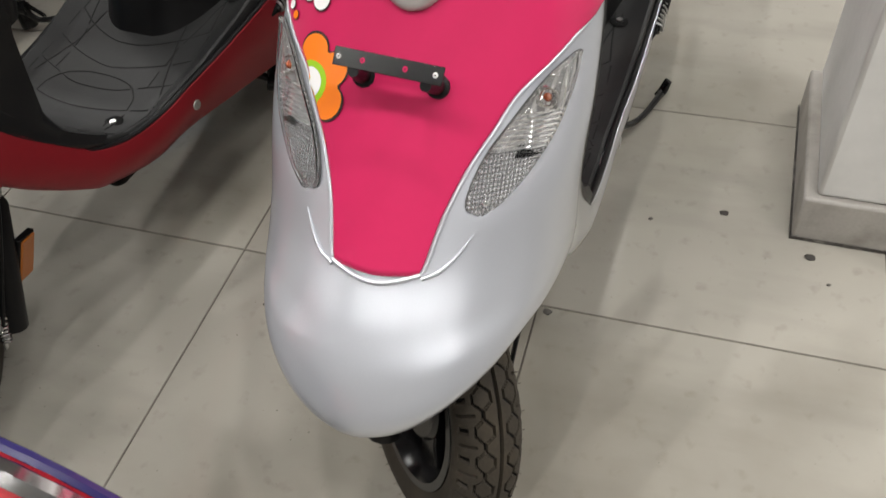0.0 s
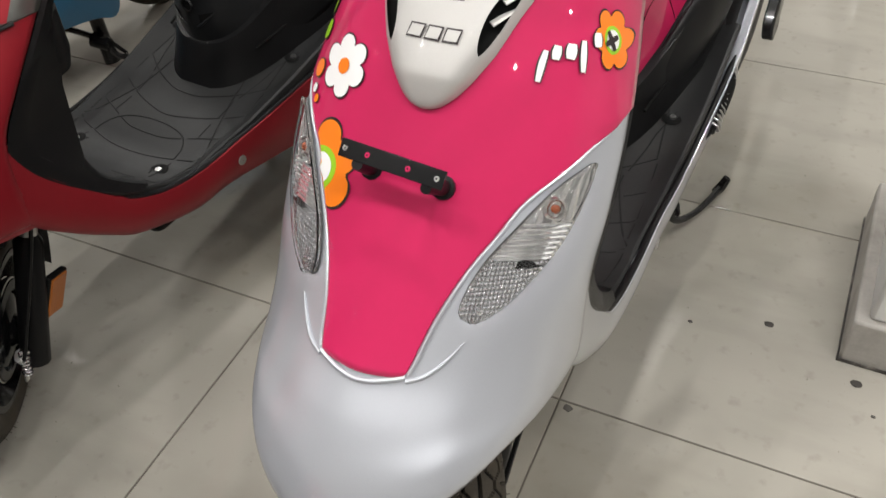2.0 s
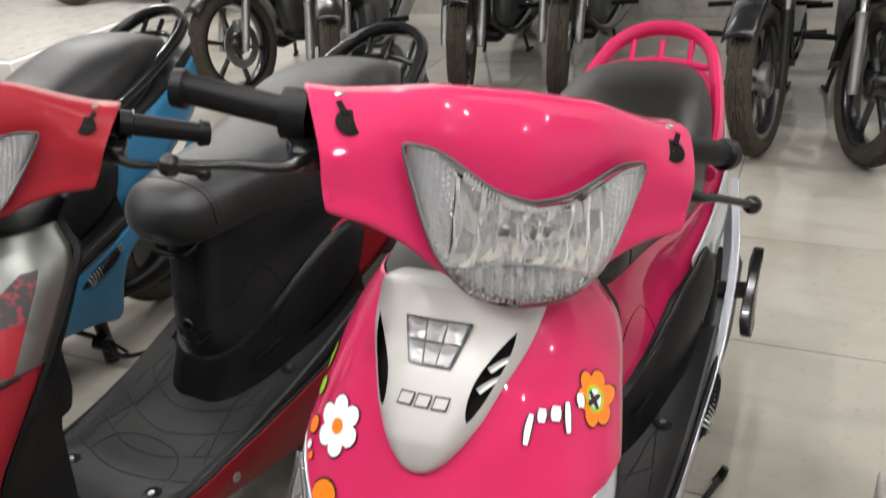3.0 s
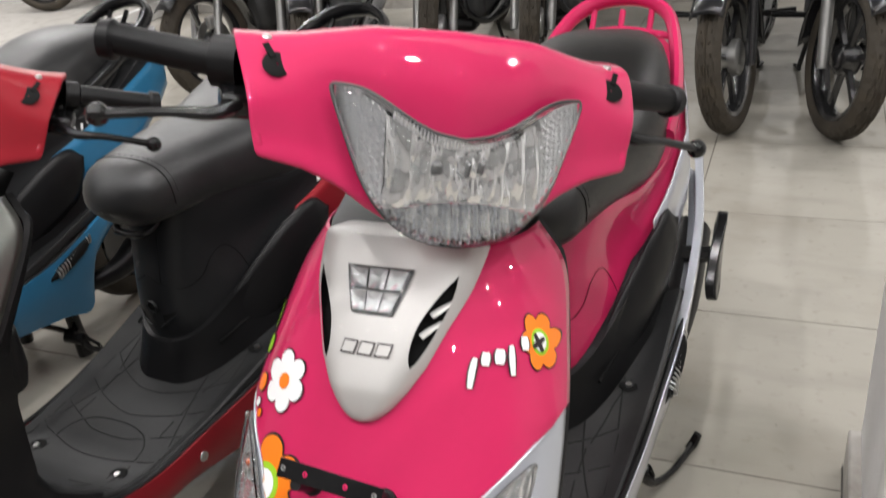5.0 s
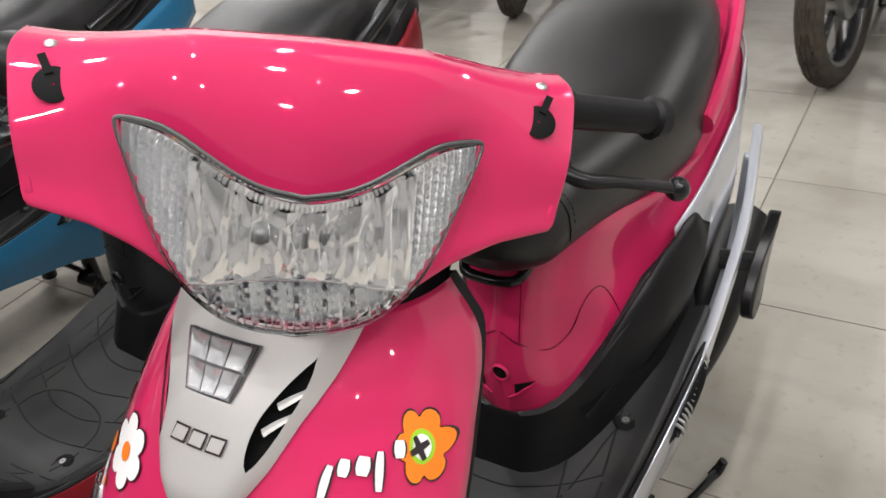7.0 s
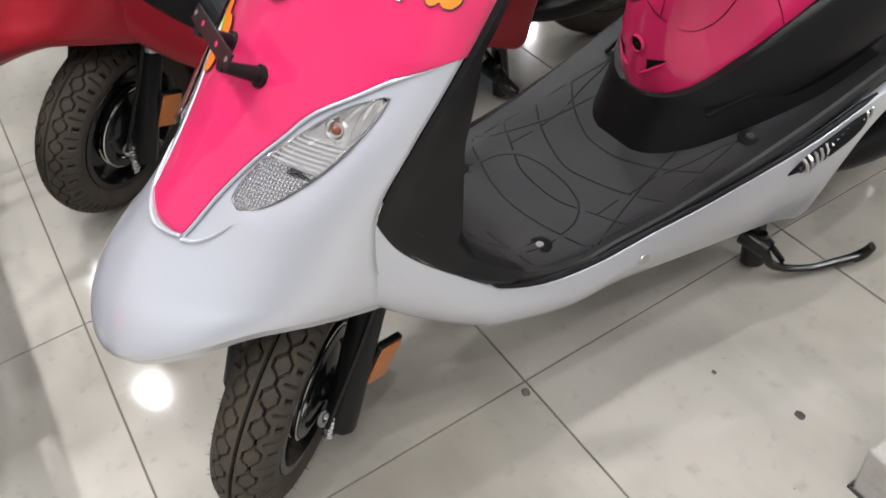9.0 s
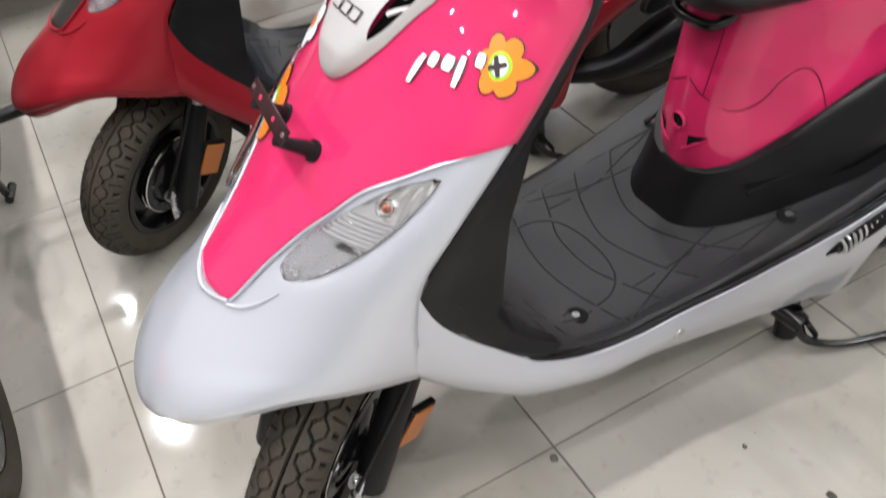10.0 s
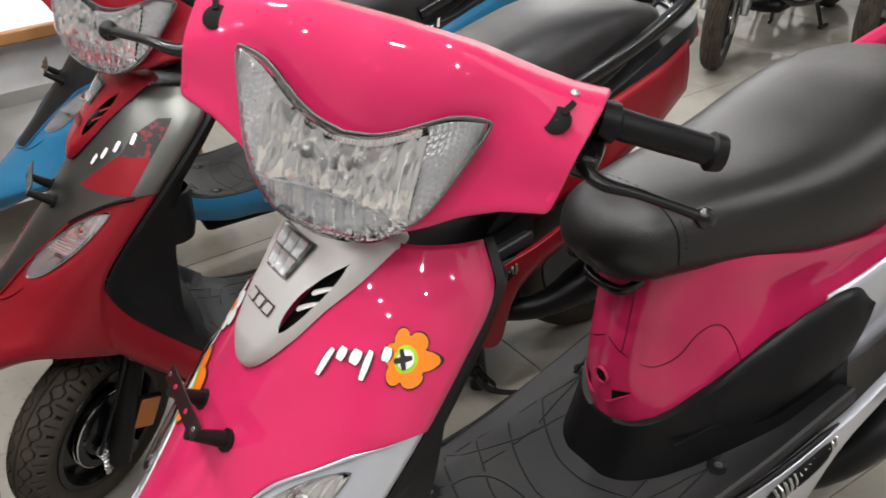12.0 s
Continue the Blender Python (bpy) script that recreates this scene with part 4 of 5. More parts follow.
    for y in [0.243, 0.247, 0.254, 0.262] + list(np.linspace(0.275, 0.62, 24)):
        w, zb = side_at(min(y + 0.042, 0.62) if y < 0.5 else y + 0.042 * (0.62 - y) / 0.12)
        w = w + 0.006
        near = max(0.0, 1 - (y - 0.243) / 0.25)
        zf = floor_at(0, y).z - 0.01
        prof = [(w + 0.012 * (1 - f) ** 2, y + 0.040 * f * near, zf + (zb + 0.006 - zf) * f) for f in (0, 0.1, 0.25, 0.5, 0.75, 0.93, 1.0)] + [(w - 0.008, y + 0.046 * near, zb + 0.008)]
        rows.append([V(*p) for p in prof] + [V(-a, b, c) for a, b, c in prof[::-1]])
    foot = part("hump_foot", sheet(rows, caps=True), BLACK, sc, "black moulded lower hump panel")
    for sgn in (-1, 1):
        part("foot_slot", tube([(sgn * 0.113, 0.325, 0.405), (sgn * 0.131, 0.40, 0.422)], 0.003, 6), GROOVE, foot)
        # long black side panel, silver band above and behind it
        rows = []
        for i in range(33):
            y = 0.34 + 0.297 * i / 32
            w, zb = side_at(y)
            z0 = lin(y, (0.34, 0.45, 0.52, 0.58, 0.61, 0.628, 0.637), (0.360, 0.398, 0.432, 0.464, 0.496, 0.530, 0.566))
            z1 = lin(y, (0.34, 0.40, 0.45, 0.52, 0.575, 0.605, 0.625, 0.637), (side_at(0.34)[1] - 0.004, 0.492, 0.532, 0.578, 0.598, 0.600, 0.590, 0.570))
            out = lin(y, (0.34, 0.42, 0.50, 0.60, 0.637), (0.002, 0.012, 0.022, 0.024, 0.016))
            rows.append([V(sgn * (w + 0.004 + out * math.sin(math.pi * (0.15 + 0.7 * k / 7)) + 0.012 * (1 - k / 7)), y, z0 + (z1 - z0) * k / 7) for k in range(8)])
        part("side_panel", sheet(rows, flip=sgn > 0), BLACK, sc, "long black oval side panel", solid=0.004, off=-1)
        rows = []
        for i in range(25):
            y = 0.57 + 0.50 * i / 24
            w, zb = side_at(y)
            z1 = zb + lin(y, (0.57, 0.62, 0.75, 1.07), (0.044, 0.034, 0.022, 0.02))
            zl = lin(y, (0.57, 0.8, 1.07), (0.42, 0.50, 0.62))
            rows.append([V(sgn * (w + 0.003 + 0.006 * math.sin(math.pi * k / 6)), y, z1 + (zl - z1) * k / 6) for k in range(7)])
        part("silver_band", sheet(rows, flip=sgn < 0), pal["cowl"], sc, solid=0.003, off=-1)
    # seat: half width, underside, top from front to back
    SEAT = [(0.088, 0.668, 0.784), (0.102, 0.664, 0.788), (0.118, 0.658, 0.792), (0.136, 0.640, 0.793), (0.153, 0.620, 0.803), (0.162, 0.612, 0.826), (0.158, 0.630, 0.848), (0.142, 0.664, 0.852), (0.115, 0.706, 0.838), (0.070, 0.750, 0.805)]
    rows = []
    for i in range(56):
        f = (i / 55) ** 1.4
        y = 0.243 + 0.787 * f
        w, zb, zt = at_curve(SEAT, f)
        sq = lin(f, (0, 0.12, 0.3), (0.95, 0.74, 0.62))
        blunt = max(0.06, (1 - (1 - min(1.0, f / 0.085)) ** 2) ** 0.5)
        row = []
        for k in range(28):
            a = 2 * math.pi * k / 28
            cx, cz = math.cos(a), math.sin(a)
            drop = 0.012 * max(0.0, 1 - f / 0.10) ** 1.5
            row.append(V(w * blunt * math.copysign(abs(cx) ** sq, cx), y + 0.012 * max(0, -cz) * max(0, 1 - f / 0.2), (zb + zt) / 2 - drop + (zt - zb) / 2 * blunt * math.copysign(abs(cz) ** sq, cz)))
        rows.append(row)
    seat = part("seat", sheet(rows, wrap=True, caps=True), pal["seat"], sc, pal["seat_label"], sharp=80)
    arch = [rows[11][k] + (rows[11][k] - V(0, rows[11][k].y, 0.735)).normalized() * 0.0004 for k in range(-1, 16)]
    part("seat_seam", tube(arch, 0.0011, 6), GROOVE, seat, "sewn seam across the seat nose")
    for k in range(30):
        p = at_curve([tuple(q) for q in [rows[12][k] for k in range(0, 15)]], (k + 0.25) / 30)
        q = at_curve([tuple(q) for q in [rows[12][k] for k in range(0, 15)]], (k + 0.75) / 30)
        part("stitch", tube([p, q], 0.0009, 4), BLACK, seat)
    part("bag_hook", tube([(0.042, 0.328, 0.668), (0.044, 0.303, 0.659), (0.028, 0.285, 0.653), (-0.028, 0.285, 0.653), (-0.044, 0.303, 0.659), (-0.042, 0.328, 0.668)], 0.0075, 10, 24), GLOSSBLACK, sc, "glossy black bag hook")
    # grab rail
    rail = [(0.163, 0.70, 0.700), (0.160, 0.82, 0.735), (0.140, 0.96, 0.778), (0.108, 1.08, 0.824), (0.056, 1.125, 0.848), (0, 1.135, 0.854)]
    rail = rail + [(-x, y, z) for x, y, z in rail[-2::-1]]
    gr = part("grab_rail", tube(rail, 0.014, 10, 44, flat=1.4), pal["rail"], sc, pal["rail_label"])
    part("rail_bar", tube([(-0.118, 1.04, 0.794), (0, 1.08, 0.798), (0.118, 1.04, 0.794)], 0.008, 8, 14), pal["rail"], gr)
    for x in (-0.08, 0, 0.08):
        part("rail_rib", tube([(x * 0.8, 1.112, 0.832), (x * 0.8, 1.078, 0.798), (x * 0.8, 1.02, 0.76)], 0.007, 8, 8), pal["rail"], gr)
    # tail lamp and rear wheel
    part("tail_lamp", ball((0, 1.13, 0.73), 0.06, (1.3, 0.6, 0.6)), REDGLOSS, sc)
    rw = Matrix.Translation((0, 0.86, 0.208))
    wheel = part("rear_wheel", tyre_mesh(0.208, 0.047, False, 72), [TYRE, GROOVE], sc, m=rw)
    part("rim", lathe([(0.001, -0.03), (0.10, -0.03), (0.135, -0.042), (0.143, -0.034), (0.12, -0.01), (0.12, 0.01), (0.143, 0.034), (0.135, 0.042), (0.10, 0.03), (0.001, 0.03)], 36), GLOSSBLACK, wheel, m=rw)
    part("engine", box(-0.17, -0.05, 0.45, 0.95, 0.16, 0.34), ENGINE, sc, bevel=0.03)
    part("exhaust", tube([(0.09, 0.50, 0.20), (0.15, 0.65, 0.20), (0.165, 0.80, 0.25), (0.165, 1.05, 0.32)], [0.02, 0.03, 0.05, 0.05], 12, 14), BLACK, sc)
    # stands and pillion peg
    part("side_stand", tube([(0.150, 0.462, 0.115), (0.165, 0.470, 0.060), (0.182, 0.492, 0.038), (0.204, 0.540, 0.026), (0.222, 0.590, 0.026), (0.234, 0.636, 0.022)], [0.010, 0.009, 0.0075, 0.0065, 0.007, 0.008], 8, 22), GLOSSBLACK, sc, "black side stand, folded out")
    part("stand_pad", tube([(0.226, 0.632, 0.011), (0.236, 0.642, 0.024), (0.244, 0.648, 0.046)], [0.011, 0.012, 0.010], 8, 8, flat=0.7), GLOSSBLACK, sc)
    part("stand_pivot", tube([(0.120, 0.455, 0.100), (0.168, 0.464, 0.088)], [0.022, 0.018], 10), GLOSSBLACK, sc)
    part("stand_spring", tube([(0.170 + 0.007 * math.cos(i * 0.9), 0.465 + 0.0006 * i, 0.10 - 0.0009 * i + 0.007 * math.sin(i * 0.9)) for i in range(70)], 0.0018, 5), GLOSSBLACK, sc)
    for x in (-0.10, 0.10):
        part("centre_stand_leg", tube([(x, 0.50, 0.22), (x * 1.12, 0.492, 0.10), (x * 1.25, 0.485, 0.014)], [0.020, 0.019, 0.022], 10, 10), GLOSSBLACK, sc)
    part("centre_stand_bar", tube([(-0.12, 0.490, 0.075), (0, 0.492, 0.08), (0.12, 0.490, 0.075)], 0.009, 8, 8), GLOSSBLACK, sc)
    rows = [[V(0.246 + 0.004 * math.sin(a * 2) + dx, 0.748 + 0.088 * math.cos(a), 0.432 + 0.030 * math.sin(a) + 0.050 * math.cos(a)) for a in np.linspace(0, 2 * math.pi, 25)[:-1]] for dx in (0, 0.020)]
    peg = part("pillion_footrest", sheet(rows, wrap=True, caps=True), GLOSSBLACK, sc, "folded black pillion footrest", bevel=0.003)
    part("peg_bracket", tube([(0.19, 0.74, 0.432), (0.246, 0.748, 0.432)], 0.018, 8), GLOSSBLACK, peg)
    # fork, front wheel, mudguard flap
    ax = Vector((0, -0.372, 0.208))
    wm = FORK @ Matrix.Translation(ax)
    front_wheel(sc, wm)
    for sgn in (-1, 1):
        fork = part("fork_leg", tube([(sgn * 0.080, -0.255, 0.56), (sgn * 0.080, -0.318, 0.40), (sgn * 0.080, -0.325, 0.385), (sgn * 0.080, -0.404, 0.168)], [0.014, 0.014, 0.023, 0.025], 12), BLACK, sc, "black telescopic fork leg", m=FORK)
        part("fork_tube", tube([(sgn * 0.080, -0.252, 0.565), (sgn * 0.080, -0.320, 0.395)], 0.0155, 12), METAL, fork, m=FORK)
        part("fork_clamp", tube([(sgn * 0.080, -0.392, 0.225), (sgn * 0.080, -0.372, 0.175)], 0.019, 10), GLOSSBLACK, fork, m=FORK)
        rf = FORK @ Matrix.Translation((sgn * 0.108, -0.338, 0.272)) @ Matrix.Rotation(radians(-24 * sgn), 4, "Z") @ Matrix.Rotation(radians(-20), 4, "X")
        part("reflector_holder", box(-0.006, 0.006, -0.024, 0.024, -0.042, 0.042), BLACK, fork, m=rf, bevel=0.003)
        part("side_reflector", box(0.006 * sgn - 0.002, 0.006 * sgn + 0.003, -0.020, 0.020, -0.038, 0.038), AMBER, fork, "amber side reflector", m=rf, bevel=0.002)
    rows = [[V(x * 0.062, -0.385 + 0.230 * math.cos(a), 0.208 + 0.230 * math.sin(a) - 0.012 * abs(x) ** 3) for x in np.linspace(-1, 1, 9)] for a in np.linspace(radians(-15), radians(88), 18)]
    part("mudguard", sheet(rows), BLACK, sc, m=FORK, solid=0.003)
    part("steering_stem", tube([(0, -0.235, 0.595), (0, -0.12, 0.84), (0, 0.03, 1.0)], [0.03, 0.026, 0.026], 12), pal["bar"], sc, m=FORK)
    part("brake_cable", tube([(0.10, -0.30, 0.60), (0.095, -0.36, 0.42), (0.075, -0.44, 0.22)], 0.0035, 6, 12), BLACK, sc, m=FORK)
    if pal.get("pocket"):
        cup = [(0.001, 0.0), (0.036, 0.004), (0.044, 0.03), (0.047, 0.095), (0.044, 0.098), (0.040, 0.03), (0.001, 0.012)]
        part("glove_pocket", lathe(cup, 24, m=Matrix.Translation((0.118, -0.098, 0.60)) @ Matrix.Rotation(radians(-90), 4, "Y")), BLACK, sc, "open black glove pocket")
    plate_bracket(sc, pal)
    handlebar(sc, pal)
    return sc


def handlebar(sc, pal):
    """Headlamp cowl with grips and levers, turned with the steering."""
    # cowl: sections across x; each runs from the lower front lip up over the brow to the rear edge
    def cowl(x):
        a = abs(x) / 0.207
        low_y, low_z = lin(a, (0, 0.3, 0.55, 0.75, 1), (-0.118, -0.112, -0.096, -0.084, -0.073)), lin(a, (0, 0.25, 0.45, 0.62, 0.8, 1), (0.942, 0.947, 0.962, 0.982, 0.994, 1.000))
        brow_y, brow_z = lin(a, (0, 0.35, 0.62, 0.8, 1), (-0.088, -0.076, -0.054, -0.054, -0.052)), lin(a, (0, 0.35, 0.62, 0.8, 1), (1.035, 1.045, 1.060, 1.058, 1.050))
        top_y, top_z = lin(a, (0, 0.4, 0.7, 1), (-0.035, -0.030, -0.015, 0.005)), lin(a, (0, 0.4, 0.7, 0.85, 1), (1.118, 1.114, 1.098, 1.091, 1.088))
        back_y, back_z = top_y + 0.035, top_z - 0.004
        return [(low_y + 0.03, low_z - 0.001), (low_y, low_z), ((low_y * 0.62 + brow_y * 0.38), low_z * 0.62 + brow_z * 0.38), (brow_y, brow_z), ((brow_y + top_y) / 2 - 0.008 * (1 - 0.6 * a), (brow_z + top_z) / 2 + 0.006 * (1 - 0.6 * a)), (top_y, top_z), (back_y, back_z)]

    def cowl_at(x, s, out=0.0):
        pts = cowl(x)
        p = at_curve(pts, s)
        if out:
            d = at_curve(pts, min(1, s + 0.02)) - at_curve(pts, max(0, s - 0.02))
            n = np.array([-d[1], d[0]]) / (np.hypot(*d) + 1e-9)
            p = p + n * -out if n[0] > 0 else p + n * out
        return V(x * lin(s, (0, 0.17, 0.5, 0.8, 1), (0.90, 0.91, 0.955, 1, 1)), p[0], p[1])
    xs = [0.207 * math.sin(math.pi / 2 * k / 22) for k in range(-22, 23)]
    rows = [[cowl_at(x, s) for s in np.linspace(0, 1, 40)] for x in xs]
    for end in (0, 1):
        edge_row = rows[-end]
        mid = sum(edge_row, V(0, 0, 0)) / len(edge_row)
        for dx, share in ((0.0022, 0.02), (0.0036, 0.06), (0.0038, 0.13), (-0.004, 0.16)):
            ring_row = [p.lerp(mid, share) + V(dx if end else -dx, 0, 0) for p in edge_row]
            rows = rows + [ring_row] if end else [ring_row] + rows
    bm = sheet(rows, flip=True)
    cv = part("headlamp_cowl", bm, pal["bar"], sc, pal["bar_label"], m=BARS, solid=0.003, off=-1, sharp=60)
    # dark closed back
    part("cowl_back", sheet([[cowl_at(x, 0.02) + V(0, 0.02, 0.008), cowl_at(x, 0.98) + V(0, 0.004, -0.006), cowl_at(x, 0.98) + V(0, 0.055, -0.06), cowl_at(x, 0.02) + V(0, 0.10, 0.02), cowl_at(x, 0.02) + V(0, 0.02, 0.008)] for x in xs]), BLACK, cv, m=BARS)
    # headlamp
    n = 40

    def lamp_edge(t, g=1.0):
        """Lower and upper border of the lamp at the share t of its half width, with rounded ends."""
        a = min(1.0, abs(t))
        up = at_curve([(1.039, 0), (1.044, 0), (1.058, 0), (1.075, 0), (1.086, 0)], a)[0]
        lo = at_curve([(0.943, 0), (0.946, 0), (0.959, 0), (0.992, 0), (1.056, 0)], a)[0]
        c, mid = max(0.0, 1 - a**7) ** 0.5, (up + lo) / 2
        return 0.125 * t * g - 0.003, mid - (mid - lo) * c * g, mid + (up - mid) * c * g

    def lamp_face(t, k, out, g=1.0):
        x, lo, up = lamp_edge(t, g)
        z = lo + (up - lo) * k
        y = lin(abs(t), (0, 0.4, 0.7, 1), (-0.121, -0.118, -0.110, -0.102)) + (z - 0.98) * (0.42 if z > 0.98 else 0.12)
        return V(x, y - out, z)
    ts = [math.sin(math.pi / 2 * k) for k in np.linspace(-1, 1, 61)]
    ring = part("headlamp", sheet([[lamp_face(t, k, 0.0022, 1.0) for k in np.linspace(0, 1, 9)] for t in ts]), GLOSSBLACK, cv, "clear smile-shaped headlamp with stepped reflectors", m=BARS)
    arc = lambda t: 0.44 - 0.40 * (abs(t) / 0.62) ** 2.2
    def fold(t, k):
        """Uneven flutes of the bowl: broad folds, finer ones within them, cut by a few level steps."""
        u = t * 9 + 0.8 * noise.noise(V(t * 3, k * 2, 0.3))
        q = 0.0085 * abs(math.sin(u * 1.9)) ** 0.7 + 0.0030 * noise.noise(V(t * 30, k * 3, 1.7)) + 0.0030 * abs(math.sin(k * 5 + 0.8 * math.sin(u)))
        return q * math.sin(math.pi * (0.08 + 0.84 * k)) ** 0.4 - 0.001
    part("bowl", sheet([[lamp_face(t, arc(t) + (0.90 - arc(t)) * k, 0.0045 + fold(t, k)) for k in np.linspace(0, 1, 34)] for t in np.linspace(-0.62, 0.62, 121)]), REFLECT, ring, "mirror-bright lamp bowl of uneven flutes", m=BARS, sharp=60)
    saw = lambda q: abs((q % 1.0) - 0.5) * 2
    part("ribbed_step", sheet([[lamp_face(t, 0.03 + (arc(t) - 0.03) * k, 0.0015 + 0.0095 * saw(i / 6 + 0.7 * k + 0.2 * math.sin(i * 0.37))) for k in np.linspace(0, 1, 12)] for i, t in enumerate(np.linspace(-0.61, 0.61, 137))]), RIBBED, ring, m=BARS, sharp=20)
    part("step_edge", tube([lamp_face(t, arc(t) + 0.01, 0.009) for t in np.linspace(-0.61, 0.61, 40)], 0.0012, 6), REFLECT, ring, m=BARS)
    for x0, x1, z0, z1 in ((-0.036, -0.027, 1.010, 1.022), (-0.004, 0.001, 1.008, 1.024), (0.010, 0.014, 1.012, 1.024)):
        part("bulb_shade", box(x0, x1, -0.121, -0.106, z0, z1), ENGINE, ring, "grey bulb hood behind the lens", m=BARS, bevel=0.003)
    part("bulb_cap", ball((0.002, -0.117, 0.998), 0.0055, n=8), CHROME, ring, m=BARS)
    for sgn in (-1, 1):
        side = np.linspace(0.60, 0.985, 37)
        part("wing_facets", sheet([[lamp_face(sgn * t, k, 0.0040 + 0.0070 * (1 - max(abs(i % 4 - 2), abs(j % 4 - 2)) / 2)) for j, k in enumerate(np.linspace(0.03, 0.93, 49))] for i, t in enumerate(side)]), PRISM, ring, "grid of small bright prisms", m=BARS, sharp=15)
        part("wing_strip", sheet([[lamp_face(sgn * t, k, 0.007) for k in (0.92, 1.0)] for t in np.linspace(0.56, 0.985, 14)]), ENGINE, ring, m=BARS)
    part("top_strip", sheet([[lamp_face(t, k, 0.008 + 0.0008 * (i % 2)) for k in (0.90, 1.0)] for i, t in enumerate(np.linspace(-0.57, 0.57, 81))]), RIBBED, ring, m=BARS, sharp=20)
    part("lens", sheet([[lamp_face(t, k, 0.0115 + 0.013 * math.sin(math.pi * k) * (1 - t * t)) for k in np.linspace(0, 1, 13)] for t in ts]), CLEAR, ring, m=BARS, solid=0.0015)
    edge = [lamp_face(t, 0, 0.006, 1.015) for t in ts] + [lamp_face(t, 1, 0.006, 1.015) for t in ts[::-1]]
    part("lens_rim", tube(edge, 0.0017, 8, closed=True), ENGINE, ring, "dark grey lens seal", m=BARS)
    # mirror holes, black discs standing for their shaded insides; screws
    for sgn in (-1, 1):
        c = cowl_at(sgn * 0.178, 0.66)
        q = (cowl_at(sgn * 0.178, 0.66, 0.01) - c).normalized()
        mm = Matrix.Translation(c + q * 0.001) @ q.to_track_quat("X", "Z").to_matrix().to_4x4()
        hole = part("mirror_hole", lathe([(0.001, 0.0004), (0.0135, 0.0004), (0.0140, 0.0)], 24, m=BARS @ mm), GROOVE, cv, "round mirror mounting hole, its dark inside drawn as a black disc")
        part("hole_notch", box(0.0005, 0.0018, -0.003, 0.003, 0.008, 0.024, m=BARS @ mm @ Matrix.Rotation(radians(-25 * sgn), 4, "X")), GROOVE, hole)
        c = cowl_at(sgn * 0.181, 0.84)
        part("cowl_screw", ball(c, 0.005, (1, 1, 0.6), 6), METAL, cv, m=BARS)
        # grip, switch housing, lever
        up = 0.018 if sgn < 0 else 0.0
        g = part("handle_grip", tube([(sgn * 0.205, 0.035, 1.052), (sgn * 0.222, 0.040, 1.050), (sgn * 0.224, 0.041, 1.050), (sgn * 0.315, 0.068, 1.036 + up), (sgn * 0.318, 0.069, 1.035 + up), (sgn * 0.330, 0.073, 1.034 + up)], [0.021, 0.021, 0.0165, 0.0155, 0.0205, 0.019], 14), BLACK, cv, "black rubber handle grip", m=BARS)
        if pal["housing"] and sgn < 0:
            part("throttle_housing", tube([(-0.200, 0.033, 1.052), (-0.225, 0.042, 1.050)], [0.028, 0.026], 12), BLACK, cv, m=BARS)
        lv = part("brake_lever", tube([(sgn * 0.195, 0.000, 1.030), (sgn * 0.225, -0.022, 1.020), (sgn * 0.265, -0.016, 1.016), (sgn * 0.305, -0.006, 1.008), (sgn * 0.328, 0.000, 1.003)], [0.009, 0.0085, 0.006, 0.006, 0.007], 10, 24, flat=0.8), GLOSSBLACK, cv, "black brake lever with a ball end", m=BARS)
        part("lever_ball", ball((sgn * 0.331, 0.001, 1.002), 0.0115, n=8), GLOSSBLACK, lv, m=BARS)
        part("lever_perch", box(sgn * 0.205 - 0.016, sgn * 0.205 + 0.016, -0.016, 0.03, 1.010, 1.036), GLOSSBLACK, cv, m=BARS, bevel=0.006)


